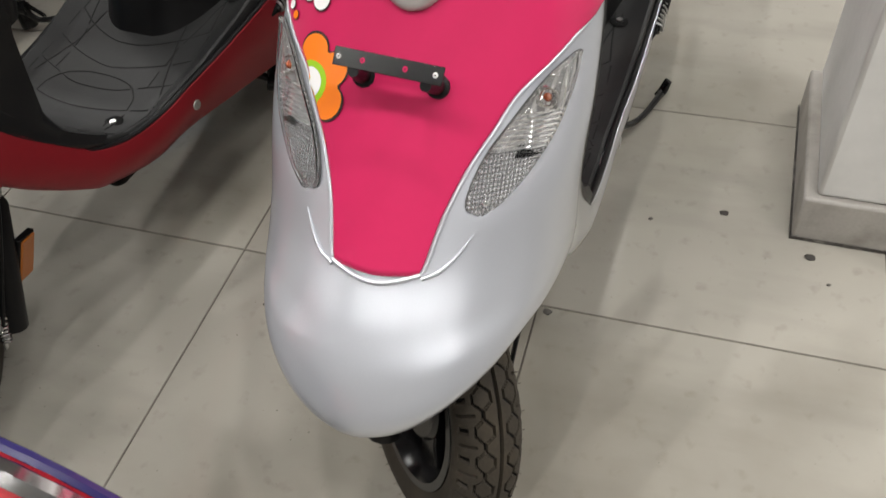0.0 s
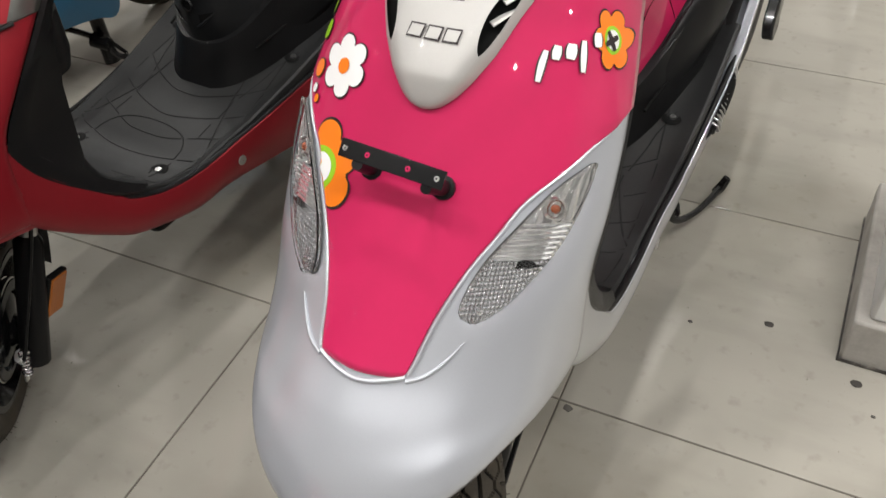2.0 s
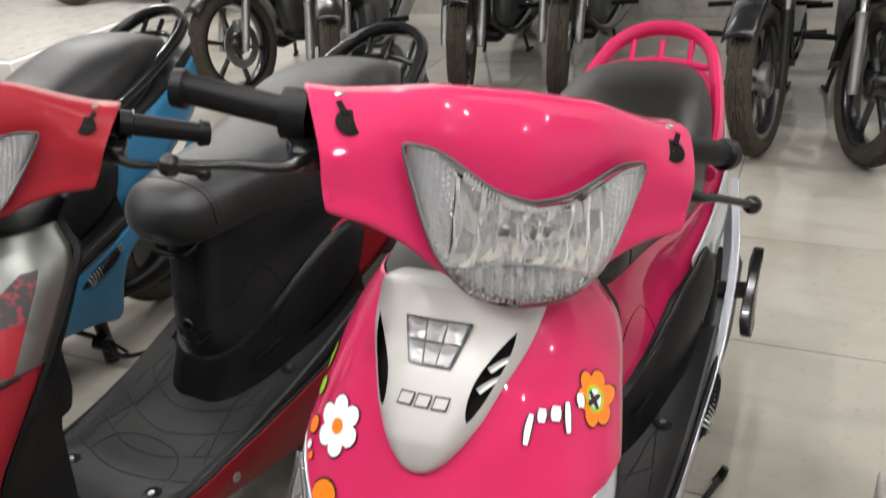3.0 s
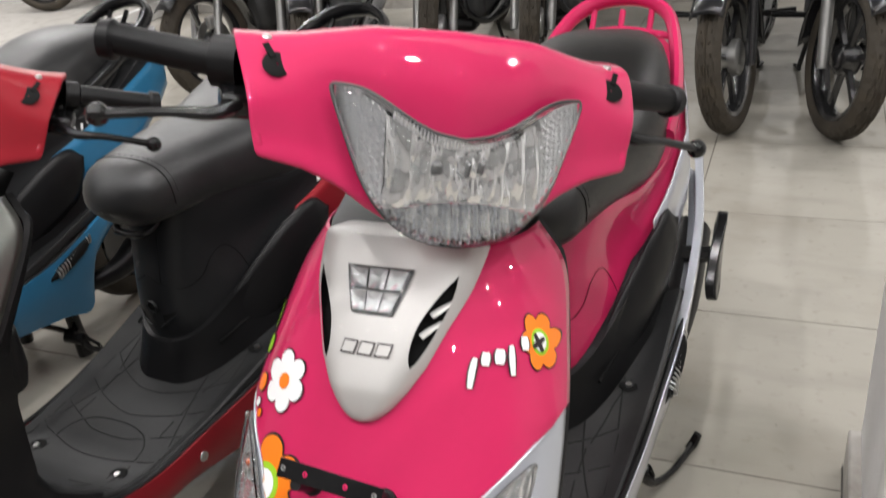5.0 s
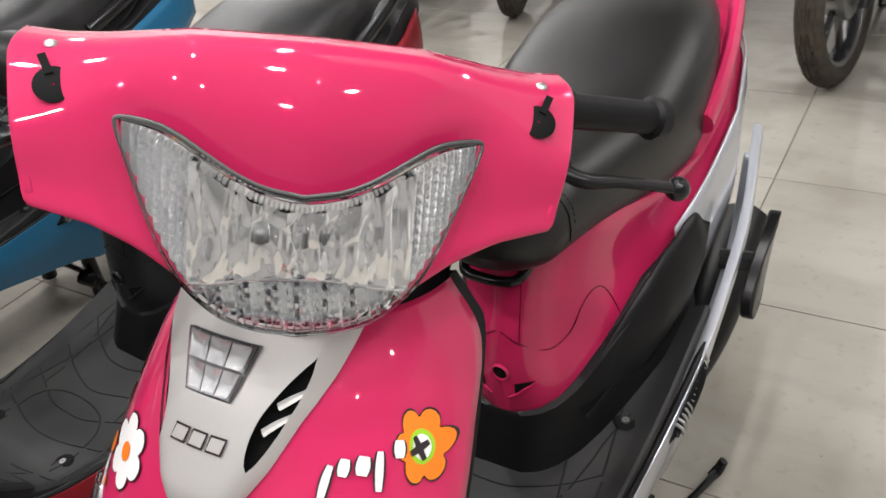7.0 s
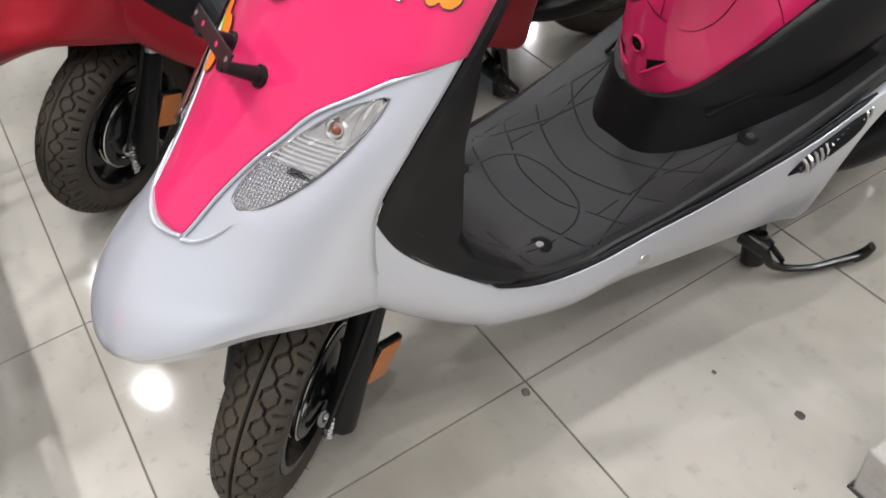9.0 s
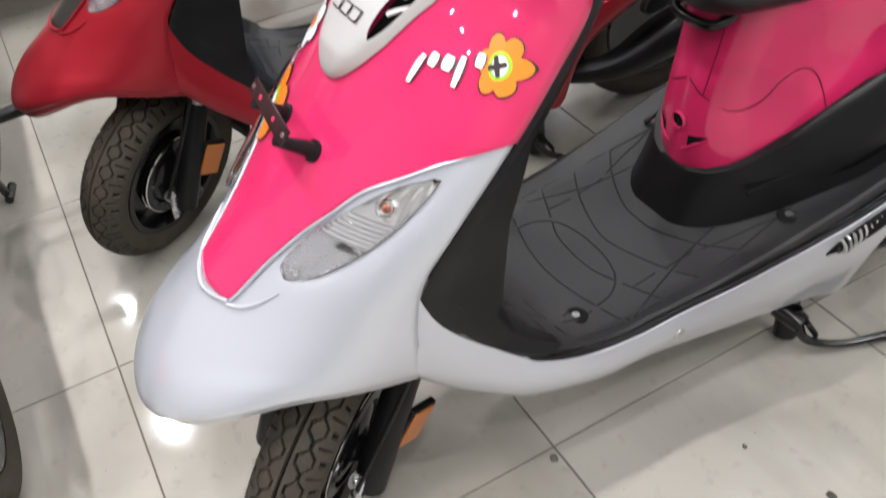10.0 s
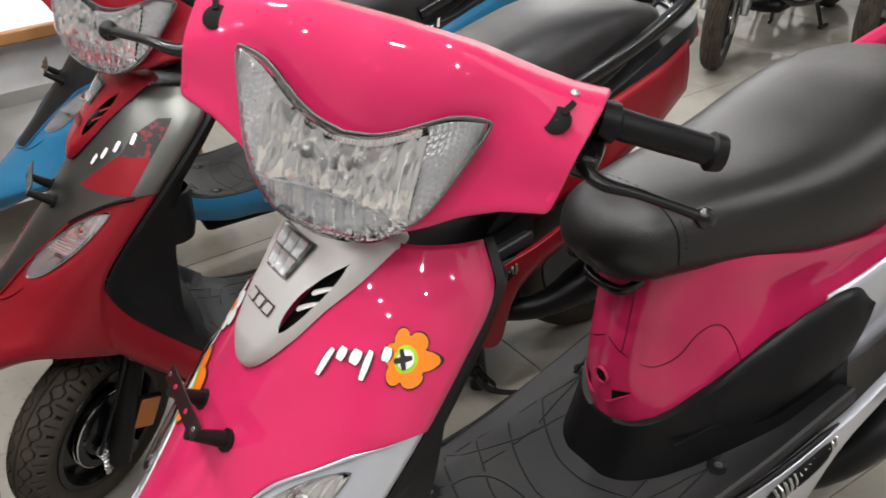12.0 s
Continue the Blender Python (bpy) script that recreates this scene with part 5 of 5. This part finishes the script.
def pink_extras(sc):
    """Stickers and the number-plate bracket of the pink scooter."""
    f = petal_flower(sc, 0.153, 0.791, 0.029, ORANGE, GREEN, WHITE, 0.0052)
    for k in range(2):
        a = radians(90 * k) - 0.68
        part("cross", bar_on_skin(0.152, 0.791, [(-0.010 * math.cos(a + 0.75), -0.010 * math.sin(a + 0.75)), (0, 0), (0.010 * math.cos(a + 0.75), 0.010 * math.sin(a + 0.75))], 0.006, 0.0072), INK, f)
    # plain white strokes in place of the model's name
    for x, z, st, w in ((0.103, 0.788, [(-0.007, -0.016), (-0.001, 0.0), (0.005, 0.013)], 0.0065), (0.112, 0.795, [(-0.002, -0.006), (0.003, 0.007)], 0.0090), (0.124, 0.794, [(-0.003, -0.007), (0.003, 0.007)], 0.0110), (0.135, 0.789, [(-0.007, -0.016), (-0.001, 0.0), (0.004, 0.013)], 0.0065), (0.142, 0.796, [(-0.002, -0.006), (0.003, 0.007)], 0.0090)):
        edge_ = part("painted_mark", bar_on_skin(x, z, st, w + 0.0035, 0.0058), INK, sc, "slanted white painted bar with a dark edge")
        part("bar_face", bar_on_skin(x, z, st, w, 0.0066), WHITE, edge_)
    # flowers down the other side
    petal_flower(sc, -0.111, 0.672, 0.054, ORANGE, GREEN, WHITE, 0.0052)
    petal_flower(sc, -0.108, 0.757, 0.034, WHITE, None, ORANGE, 0.0052, 0.1)
    for x, z, r, c in ((-0.156, 0.785, 0.017, GREEN), (-0.156, 0.763, 0.013, GREEN), (-0.150, 0.737, 0.012, ORANGE), (-0.150, 0.721, 0.006, WHITE), (-0.143, 0.716, 0.0055, ORANGE)):
        part("dot_sticker", disc_on_skin(x, z, lambda a: r, 0.005, 2, 20), INK, sc)
        part("dot_sticker", disc_on_skin(x, z, lambda a: r * 0.85, 0.0055, 2, 20), c, sc)


def plate_bracket(sc, pal):
    """Flat steel bar on two bolted posts in the middle of the front panel."""
    a, b = skin_xz(-0.044, 0.694), skin_xz(0.039, 0.693)
    n = (skin_xz(0, 0.692, 0.01) - skin_xz(0, 0.692)).normalized()
    p0, p1 = V(-0.062, -0.297, 0.737), V(0.057, -0.306, 0.733)
    ex = (p1 - p0).normalized()
    ey = n.cross(ex).normalized()
    fr = Matrix((ex, ey, n)).transposed().to_4x4()
    fr.translation = (p0 + p1) / 2
    L = (p1 - p0).length / 2
    bm = box(-L, L, -0.0095, 0.0095, -0.0012, 0.0012, m=fr)
    br = part("plate_bracket", bm, GLOSSBLACK, sc, "black steel number-plate bracket with bolts", bevel=0.0006)
    for x in (-0.9, -0.46, 0.32, 0.86):
        part("bracket_hole", lathe([(0.001, 0.0018), (0.0026, 0.0018), (0.003, 0.0012)], 14, m=fr @ Matrix.Translation((x * L, 0, 0)) @ Matrix.Rotation(radians(-90), 4, "Y")), pal["panel"] if abs(x) < 0.5 else METAL, br)
    for foot, x in ((a, -0.60), (b, 0.72)):
        head = fr @ V(x * L, -0.012, 0)
        part("bracket_post", tube([foot + n * 0.001, foot + n * 0.006, foot + n * 0.007, foot + n * 0.014, head], [0.013, 0.013, 0.009, 0.009, 0.006], 12), BLACK, br)
        part("bracket_bolt", tube([foot + n * 0.010, foot + n * 0.022], [0.008, 0.0075], 6), GLOSSBLACK, br)


def red_extras(sc):
    """Red patch and white bars on the graphite panel."""
    def patch(s):
        v = 2.02 + 0.86 * s
        return across(lin(v, (2.02, 2.4, 2.88), (0.78, 0.66, 0.50))), across(0.955), v

    def veins(s):
        v = 1.0 + 1.02 * s
        return across(lin(v, (1.0, 1.5, 2.02), (0.90, 0.80, 0.785))), across(0.955), v
    pt = part("panel_patch", skin_patch(patch, 14, 16, 0.0042), REDPAINT, sc, "red painted patch on the graphite panel")
    part("vein_print", skin_patch(veins, 14, 18, 0.0042), SPOTTED, pt, "red branching print on graphite")
    for k in range(4):
        st = [(-0.006, -0.010), (0.002, 0.009)]
        part("bar_face", bar_on_skin(0.098 + 0.013 * k, 0.772 + 0.011 * k, st, 0.0085, 0.0056), WHITE, pt)
    part("panel_seam", tube([skin(across(lin(v, *PINK_EDGE)) + 0.004, v, 0.0045) for v in np.linspace(2.9, 3.7, 10)], 0.003, 6, 16), BLACK, sc)


def flank_marks(sc, flank, places):
    """Plain white bars in place of the model's name on the rear body."""
    for y, z, h in places:
        rows = [[flank(y + dy + 0.006 * k, z + h * k, 1, 0.003) for dy in (0, 0.008)] for k in (0, 0.5, 1)]
        part("painted_mark", sheet(rows), WHITE, sc, "small slanted white painted bar")


pal_pink = dict(cowl=SILVER, cowl_label="pearl silver painted front cowl", panel=PINK, panel_label="glossy pink front panel", lamprim=SILVER, nose=CHAMPAGNE, nose_label="warm silver nose piece", hump=PINK, hump_label="glossy pink rear body", seat=VINYL, seat_label="smooth black vinyl seat", rail=PINK, rail_label="pink painted grab rail", bar=PINK, bar_label="glossy pink headlamp cowl", housing=True)
pal_red = dict(pal_pink, cowl=REDPAINT, cowl_label="matt red front cowl", panel=GRAPHITE, panel_label="satin graphite front panel", lamprim=REDPAINT, nose=REDGLOSS, nose_label="bright red nose piece", hump=DUSTBLACK, hump_label="dusty black rear body", seat=DUSTVINYL, seat_label="dusty black vinyl seat", rail=GLOSSBLACK, rail_label="black grab rail", bar=REDGLOSS, bar_label="red headlamp cowl", housing=False, pocket=True, mat=DUSTMAT, marks=True)
pal_blue = dict(pal_red, cowl=BLUE, cowl_label="blue front cowl", panel=BLACK, panel_label="black front panel", lamprim=BLUE, nose=BLACK, nose_label="black nose piece", hump=DUSTBLACK, hump_label="dusty black rear body", bar=BLUE, bar_label="blue headlamp cowl")

pink = scooter("glossy pink and silver scooter with flower stickers on its stand", pal_pink, pose(-0.092, 0, 0))
pink_extras(pink)
red = scooter("red and graphite scooter with dusty black seat beside the pink one", pal_red, pose(-0.871, -0.034, 0, 0, 0, -6))
red_extras(red)
blue = scooter("blue and black scooter with dusty seat behind the red one", pal_blue, pose(-1.68, 0.125, 0, 0, 0, -3))


# bits of dirt on the tiles
for x, y, r in ((0.306, 0.308, 0.007), (0.169, 0.261, 0.0035), (0.467, 0.226, 0.008), (0.50, 0.165, 0.003), (0.02, -0.013, 0.007), (-0.50, -0.12, 0.003)):
    bm = bmesh.new()
    bmesh.ops.create_uvsphere(bm, u_segments=10, v_segments=6, radius=1, matrix=Matrix.Translation((x, y, 0.001)) @ Matrix.Diagonal((r * 1.3, r, 0.0018, 1)))
    for v in bm.verts:
        v.co += V(random.uniform(-1, 1), random.uniform(-1, 1), 0) * r * 0.18
    tagged(part("dirt_crumb", bm, GRIME), "small dark crumb of dirt on the floor", "dirt", "dirt crumbs")


# ---- motorcycles along the back wall ----
BIKEBLACK = mat("glossy_bike_black", (0.014, 0.014, 0.015), 0.20, coat=0.5, stain=(8, 0.2), mottle=(0.03, 0.03, 0.03))
FORKGREY = mat("satin_aluminium", (0.42, 0.42, 0.41), 0.35, metal=0.9, stain=(20, 0.2))
NAVY = mat("dark_blue_paint", (0.025, 0.02, 0.10), 0.25, coat=0.5)
WINE = mat("dark_red_trim", (0.35, 0.012, 0.02), 0.3, coat=0.4)


def motorcycle(label, at, disc=True, accent=None, steer=0.0, lower=FORKGREY, guard=None, row="motorcycles along the back wall"):
    """A commuter motorcycle, front wheel on the origin, y backwards."""
    mb = thing("motorcycle", label, "motorcycle", at, row)
    R = 0.292
    st = Matrix.Translation((0, 0.16, 0.8)) @ Matrix.Rotation(radians(steer), 4, Vector((0, 0.42, 0.9))) @ Matrix.Translation((0, -0.16, -0.8))
    for nm, y, m in (("front_wheel", 0.0, st), ("rear_wheel", 1.27, Matrix.Identity(4))):
        wm = m @ Matrix.Translation((0, y, R))
        w = part(nm, tyre_mesh(R, 0.046 if y == 0 else 0.052, True, 126), TYRE, mb, "black tyre on a black alloy wheel", m=wm)
        part("rim", lathe([(0.205, -0.030), (0.222, -0.034), (0.222, -0.026), (0.204, -0.014), (0.204, 0.014), (0.222, 0.026), (0.222, 0.034), (0.205, 0.030), (0.196, 0.012), (0.196, -0.012), (0.205, -0.030)], 48), BIKEBLACK, w, m=wm)
        for k in range(6):
            a = 60 * k + 10
            r = wm @ Matrix.Rotation(radians(a), 4, "X")
            part("spoke", sheet([[V(x, yy, z) for x, yy in ((-0.010, -s), (0.010, -s), (0.010, s), (-0.010, s))] for z, s in ((0.04, 0.012), (0.12, 0.010), (0.20, 0.013))], wrap=True, caps=True), BIKEBLACK, w, m=r, bevel=0.002)
        part("hub", lathe([(0.001, -0.05), (0.03, -0.05), (0.055, -0.03), (0.055, 0.03), (0.03, 0.05), (0.001, 0.05)], 24), FORKGREY if not disc else BIKEBLACK, w, m=wm)
        if disc and y == 0:
            part("brake_disc", lathe([(0.075, 0.052), (0.118, 0.052), (0.120, 0.055), (0.118, 0.058), (0.075, 0.058), (0.075, 0.052)], 40), METAL, w, m=wm)
            part("caliper", box(0.045, 0.085, -0.02, 0.05, 0.07, 0.13), lower, w, m=wm, bevel=0.008)
        else:
            part("drum", lathe([(0.001, 0.05), (0.06, 0.05), (0.068, 0.044), (0.07, 0.02)], 28), FORKGREY, w, m=wm)
    for sgn in (-1, 1):
        x = sgn * 0.088
        leg = part("fork_leg", tube([(x, -0.015, R - 0.03), (x, 0.005, R + 0.02), (x, 0.075, R + 0.21), (x, 0.085, R + 0.24)], [0.018, 0.022, 0.022, 0.026], 12), lower, mb, "grey fork leg", m=st)
        part("fork_tube", tube([(x, 0.085, R + 0.24), (x, 0.22, R + 0.60)], 0.0165, 12), CHROME, leg, m=st)
        part("handlebar_half", tube([(0, 0.24, 0.98), (sgn * 0.15, 0.25, 1.02), (sgn * 0.34, 0.33, 1.03)], 0.012, 8, 12), BIKEBLACK, mb, m=st)
        part("footpeg", tube([(sgn * 0.12, 0.62, 0.30), (sgn * 0.27, 0.62, 0.31)], [0.012, 0.016], 10), BLACK, mb)
        part("pillion_peg", tube([(sgn * 0.14, 0.95, 0.36), (sgn * 0.25, 0.93, 0.36)], 0.013, 8), BLACK, mb)
        part("stand_leg", tube([(sgn * 0.08, 0.74, 0.28), (sgn * 0.13, 0.80, 0.02)], 0.011, 8), BIKEBLACK, mb)
        part("stand_foot", tube([(sgn * 0.13, 0.78, 0.012), (sgn * 0.145, 0.84, 0.012)], 0.011, 8), BIKEBLACK, mb)
        part("tank_shroud", sheet([[V(sgn * (0.10 + 0.07 * math.sin(math.pi * f)), 0.22 + 0.42 * f, z0 + (0.74 - z0) * k / 4 + 0.06 * f) for k in range(5)] for f in np.linspace(0, 1, 9) for z0 in [0.60 + 0.03 * f]]), accent or BIKEBLACK, mb, solid=0.006)
    rows = [[V(x * (0.125 if guard else 0.060), (R + (0.05 if guard else 0.03)) * math.cos(a), R + (R + (0.05 if guard else 0.03)) * math.sin(a) - 0.02 * abs(x) ** 3) for x in np.linspace(-1, 1, 9)] for a in np.linspace(radians(-5), radians(150 if guard else 135), 20)]
    mg = part("mudguard", sheet(rows), guard or BIKEBLACK, mb, "glossy front mudguard", m=st, solid=0.004)
    if guard:
        for sgn in (-1, 1):
            for x, r, mt in ((0.098, 0.016, CHROME), (0.123, 0.008, NAVY)):
                part("guard_trim", tube([(sgn * x, (R + 0.051) * math.cos(a), R + (R + 0.051) * math.sin(a) - 0.02 * (x / 0.125) ** 3) for a in np.linspace(radians(0), radians(150), 22)], r, 8), mt, mg, m=st)
    part("engine", box(-0.13, 0.13, 0.42, 0.84, 0.21, 0.46), ENGINE, mb, "dark cast engine block", bevel=0.05)
    part("cylinder", lathe([(0.001, 0), (0.07, 0)] + [(0.075 if k % 2 else 0.062, 0.02 + 0.014 * k) for k in range(11)] + [(0.05, 0.18), (0.001, 0.19)], 24, m=Matrix.Translation((0, 0.52, 0.42)) @ Matrix.Rotation(radians(-60), 4, "Z") @ Matrix.Rotation(radians(-75), 4, "Y")), ENGINE, mb)
    part("exhaust", tube([(0.04, 0.40, 0.46), (0.06, 0.33, 0.30), (0.12, 0.50, 0.20), (0.15, 0.85, 0.22), (0.16, 1.35, 0.30)], [0.018, 0.018, 0.02, 0.045, 0.05], 12, 24), BIKEBLACK, mb)
    part("frame_tube", tube([(0, 0.24, 0.82), (0, 0.34, 0.50), (0, 0.40, 0.28)], 0.02, 10, 10), BIKEBLACK, mb)
    part("belly", box(-0.09, 0.09, 0.36, 0.80, 0.17, 0.24), BLACK, mb, bevel=0.03)
    rows = []
    for f in np.linspace(0, 1, 14):
        y = 0.24 + 0.50 * f
        w, h = 0.05 + 0.09 * math.sin(math.pi * min(1, f + 0.12)) ** 0.7, 0.06 + 0.11 * math.sin(math.pi * min(1, f * 0.9 + 0.15)) ** 0.8
        rows.append([V(w * math.cos(a), y, 0.80 + h * math.sin(a)) for a in np.linspace(0, 2 * math.pi, 17)[:-1]])
    part("fuel_tank", sheet(rows, wrap=True, caps=True), accent or BIKEBLACK, mb)
    rows = [[V(0.13 * math.cos(a) * (0.7 + 0.3 * math.sin(math.pi * f)), 0.72 + 0.72 * f, 0.80 + 0.05 * f + 0.04 * math.sin(a)) for a in np.linspace(0, 2 * math.pi, 15)[:-1]] for f in np.linspace(0, 1, 10)]
    part("seat", sheet(rows, wrap=True, caps=True), VINYL, mb)
    part("side_cover", box(-0.12, 0.12, 0.75, 1.15, 0.50, 0.74), BIKEBLACK, mb, bevel=0.05)
    part("headlamp", ball((0, 0.10, 0.90), 0.085, (1.1, 0.7, 1.0)), BIKEBLACK, mb, m=st)
    part("radiator_guard", box(-0.10, 0.10, 0.32, 0.38, 0.44, 0.66), BLACK, mb, bevel=0.02)
    return mb


bike = motorcycle("black motorcycle with a drum brake and grey forks", pose(0.0, 2.53, 0, 0, 0, 3), disc=False, steer=-14, lower=BIKEBLACK)
motorcycle("dark blue and black motorcycle with a front disc brake", pose(0.452, 2.51, 0, 0, 0, 4), accent=NAVY, steer=18)
motorcycle("black motorcycle with chrome forks and disc brake", pose(-2.62, 2.79, 0, 0, 0, 2), accent=BIKEBLACK, steer=-12)
second = motorcycle("black motorcycle with grey forks and a drum brake", pose(-1.38, 3.0, 0, 0, 0, 6), disc=False, steer=10)
copy_thing(second, pose(-0.915, 3.1, 0, 0, 0, 4))
motorcycle("black motorcycle with dark red trim", pose(-1.93, 2.66, 0, 0, 0, 16), accent=WINE, steer=18)
motorcycle("motorcycle with a red mudguard edged in chrome", pose(-0.50, -0.835, 0, 0, 0, 90), accent=WINE, guard=WINE, row="")

# low display step with a motorcycle on it, side on
step = thing("display_step", "low white display step with a grey top", "platform", pose(-5.2, 3.75, 0))
part("step_body", box(-1.3, 0.80, -0.90, 0.88, 0.0, 0.12), PLASTER, step, bevel=0.008)
part("step_top", box(-1.28, 0.77, -0.87, 0.88, 0.1205, 0.128), PLINTH, step, "grey stone step top", bevel=0.002)
show = motorcycle("black motorcycle standing side-on on the display step", pose(-5.25, 4.3, 0.129, 0, 0, -75), steer=0, row="")

# desk with a wooden edge, and the bench below it
desk = thing("desk", "white-topped desk with a varnished wooden edge", "desk", pose(-2.75, -0.15, 0, 0, 0, 2))
part("desk_top", box(-0.62, 0.60, -0.75, 0.42, 0.735, 0.752), PLASTER, desk, "plain white laminate top", bevel=0.002)
part("edge_strip", box(0.60, 0.632, -0.75, 0.42, 0.715, 0.754), WOOD, desk, "varnished wooden edge strip", bevel=0.006)
part("edge_strip", box(-0.62, 0.60, 0.42, 0.45, 0.715, 0.754), WOOD, desk, bevel=0.006)
for x, y in ((0.57, 0.37), (0.57, -0.70), (-0.57, 0.37), (-0.57, -0.70)):
    part("desk_leg", box(x - 0.035, x + 0.035, y - 0.035, y + 0.035, 0.0, 0.734), WOOD, desk, bevel=0.005)
part("back_panel", box(-0.58, -0.56, -0.65, 0.33, 0.10, 0.73), PLASTER, desk)
part("lower_shelf", box(-0.55, 0.53, -0.66, 0.33, 0.20, 0.222), PLASTER, desk, bevel=0.003)
part("drawer_front", box(0.535, 0.553, -0.66, 0.33, 0.56, 0.712), PLASTER, desk, bevel=0.003)


# ---- floor tiles, last ----
floor_ob = tagged(part("floor", box(X0, X1, Y0, Y1, -0.12, -0.003), GROUT), "polished beige floor tiles with dark joints", "floor", kind="structure")
tile_me = {}
G = 0.0016
for ix in range(math.floor(X0 / 0.6), math.ceil(X1 / 0.6)):
    for iy in range(math.floor(Y0 / 0.6), math.ceil(Y1 / 0.6)):
        a0, a1 = max(ix * 0.6, X0) + G, min(ix * 0.6 + 0.6, X1) - G
        b0, b1 = max(iy * 0.6, Y0) + G, min(iy * 0.6 + 0.6, Y1) - G
        key = (round(a1 - a0, 3), round(b1 - b0, 3))
        if key not in tile_me:
            w, d = (a1 - a0) / 2, (b1 - b0) / 2
            bm = bmesh.new()
            rows = [[V(-w, -d, -0.006), V(w, -d, -0.006), V(w, d, -0.006), V(-w, d, -0.006)], [V(-w, -d, -0.0008), V(w, -d, -0.0008), V(w, d, -0.0008), V(-w, d, -0.0008)], [V(-w + 0.0008, -d + 0.0008, 0), V(w - 0.0008, -d + 0.0008, 0), V(w - 0.0008, d - 0.0008, 0), V(-w + 0.0008, d - 0.0008, 0)]]
            sheet(rows, wrap=True, bm=bm)
            bm.verts.ensure_lookup_table()
            bm.faces.new([bm.verts[8], bm.verts[9], bm.verts[10], bm.verts[11]])
            me = bpy.data.meshes.new("tile")
            bm.to_mesh(me)
            bm.free()
            me.materials.append(TILE)
            tile_me[key] = me
        ob = new("tile", tile_me[key])
        ob.parent = floor_ob
        ob.location = ((a0 + a1) / 2, (b0 + b1) / 2, 0)
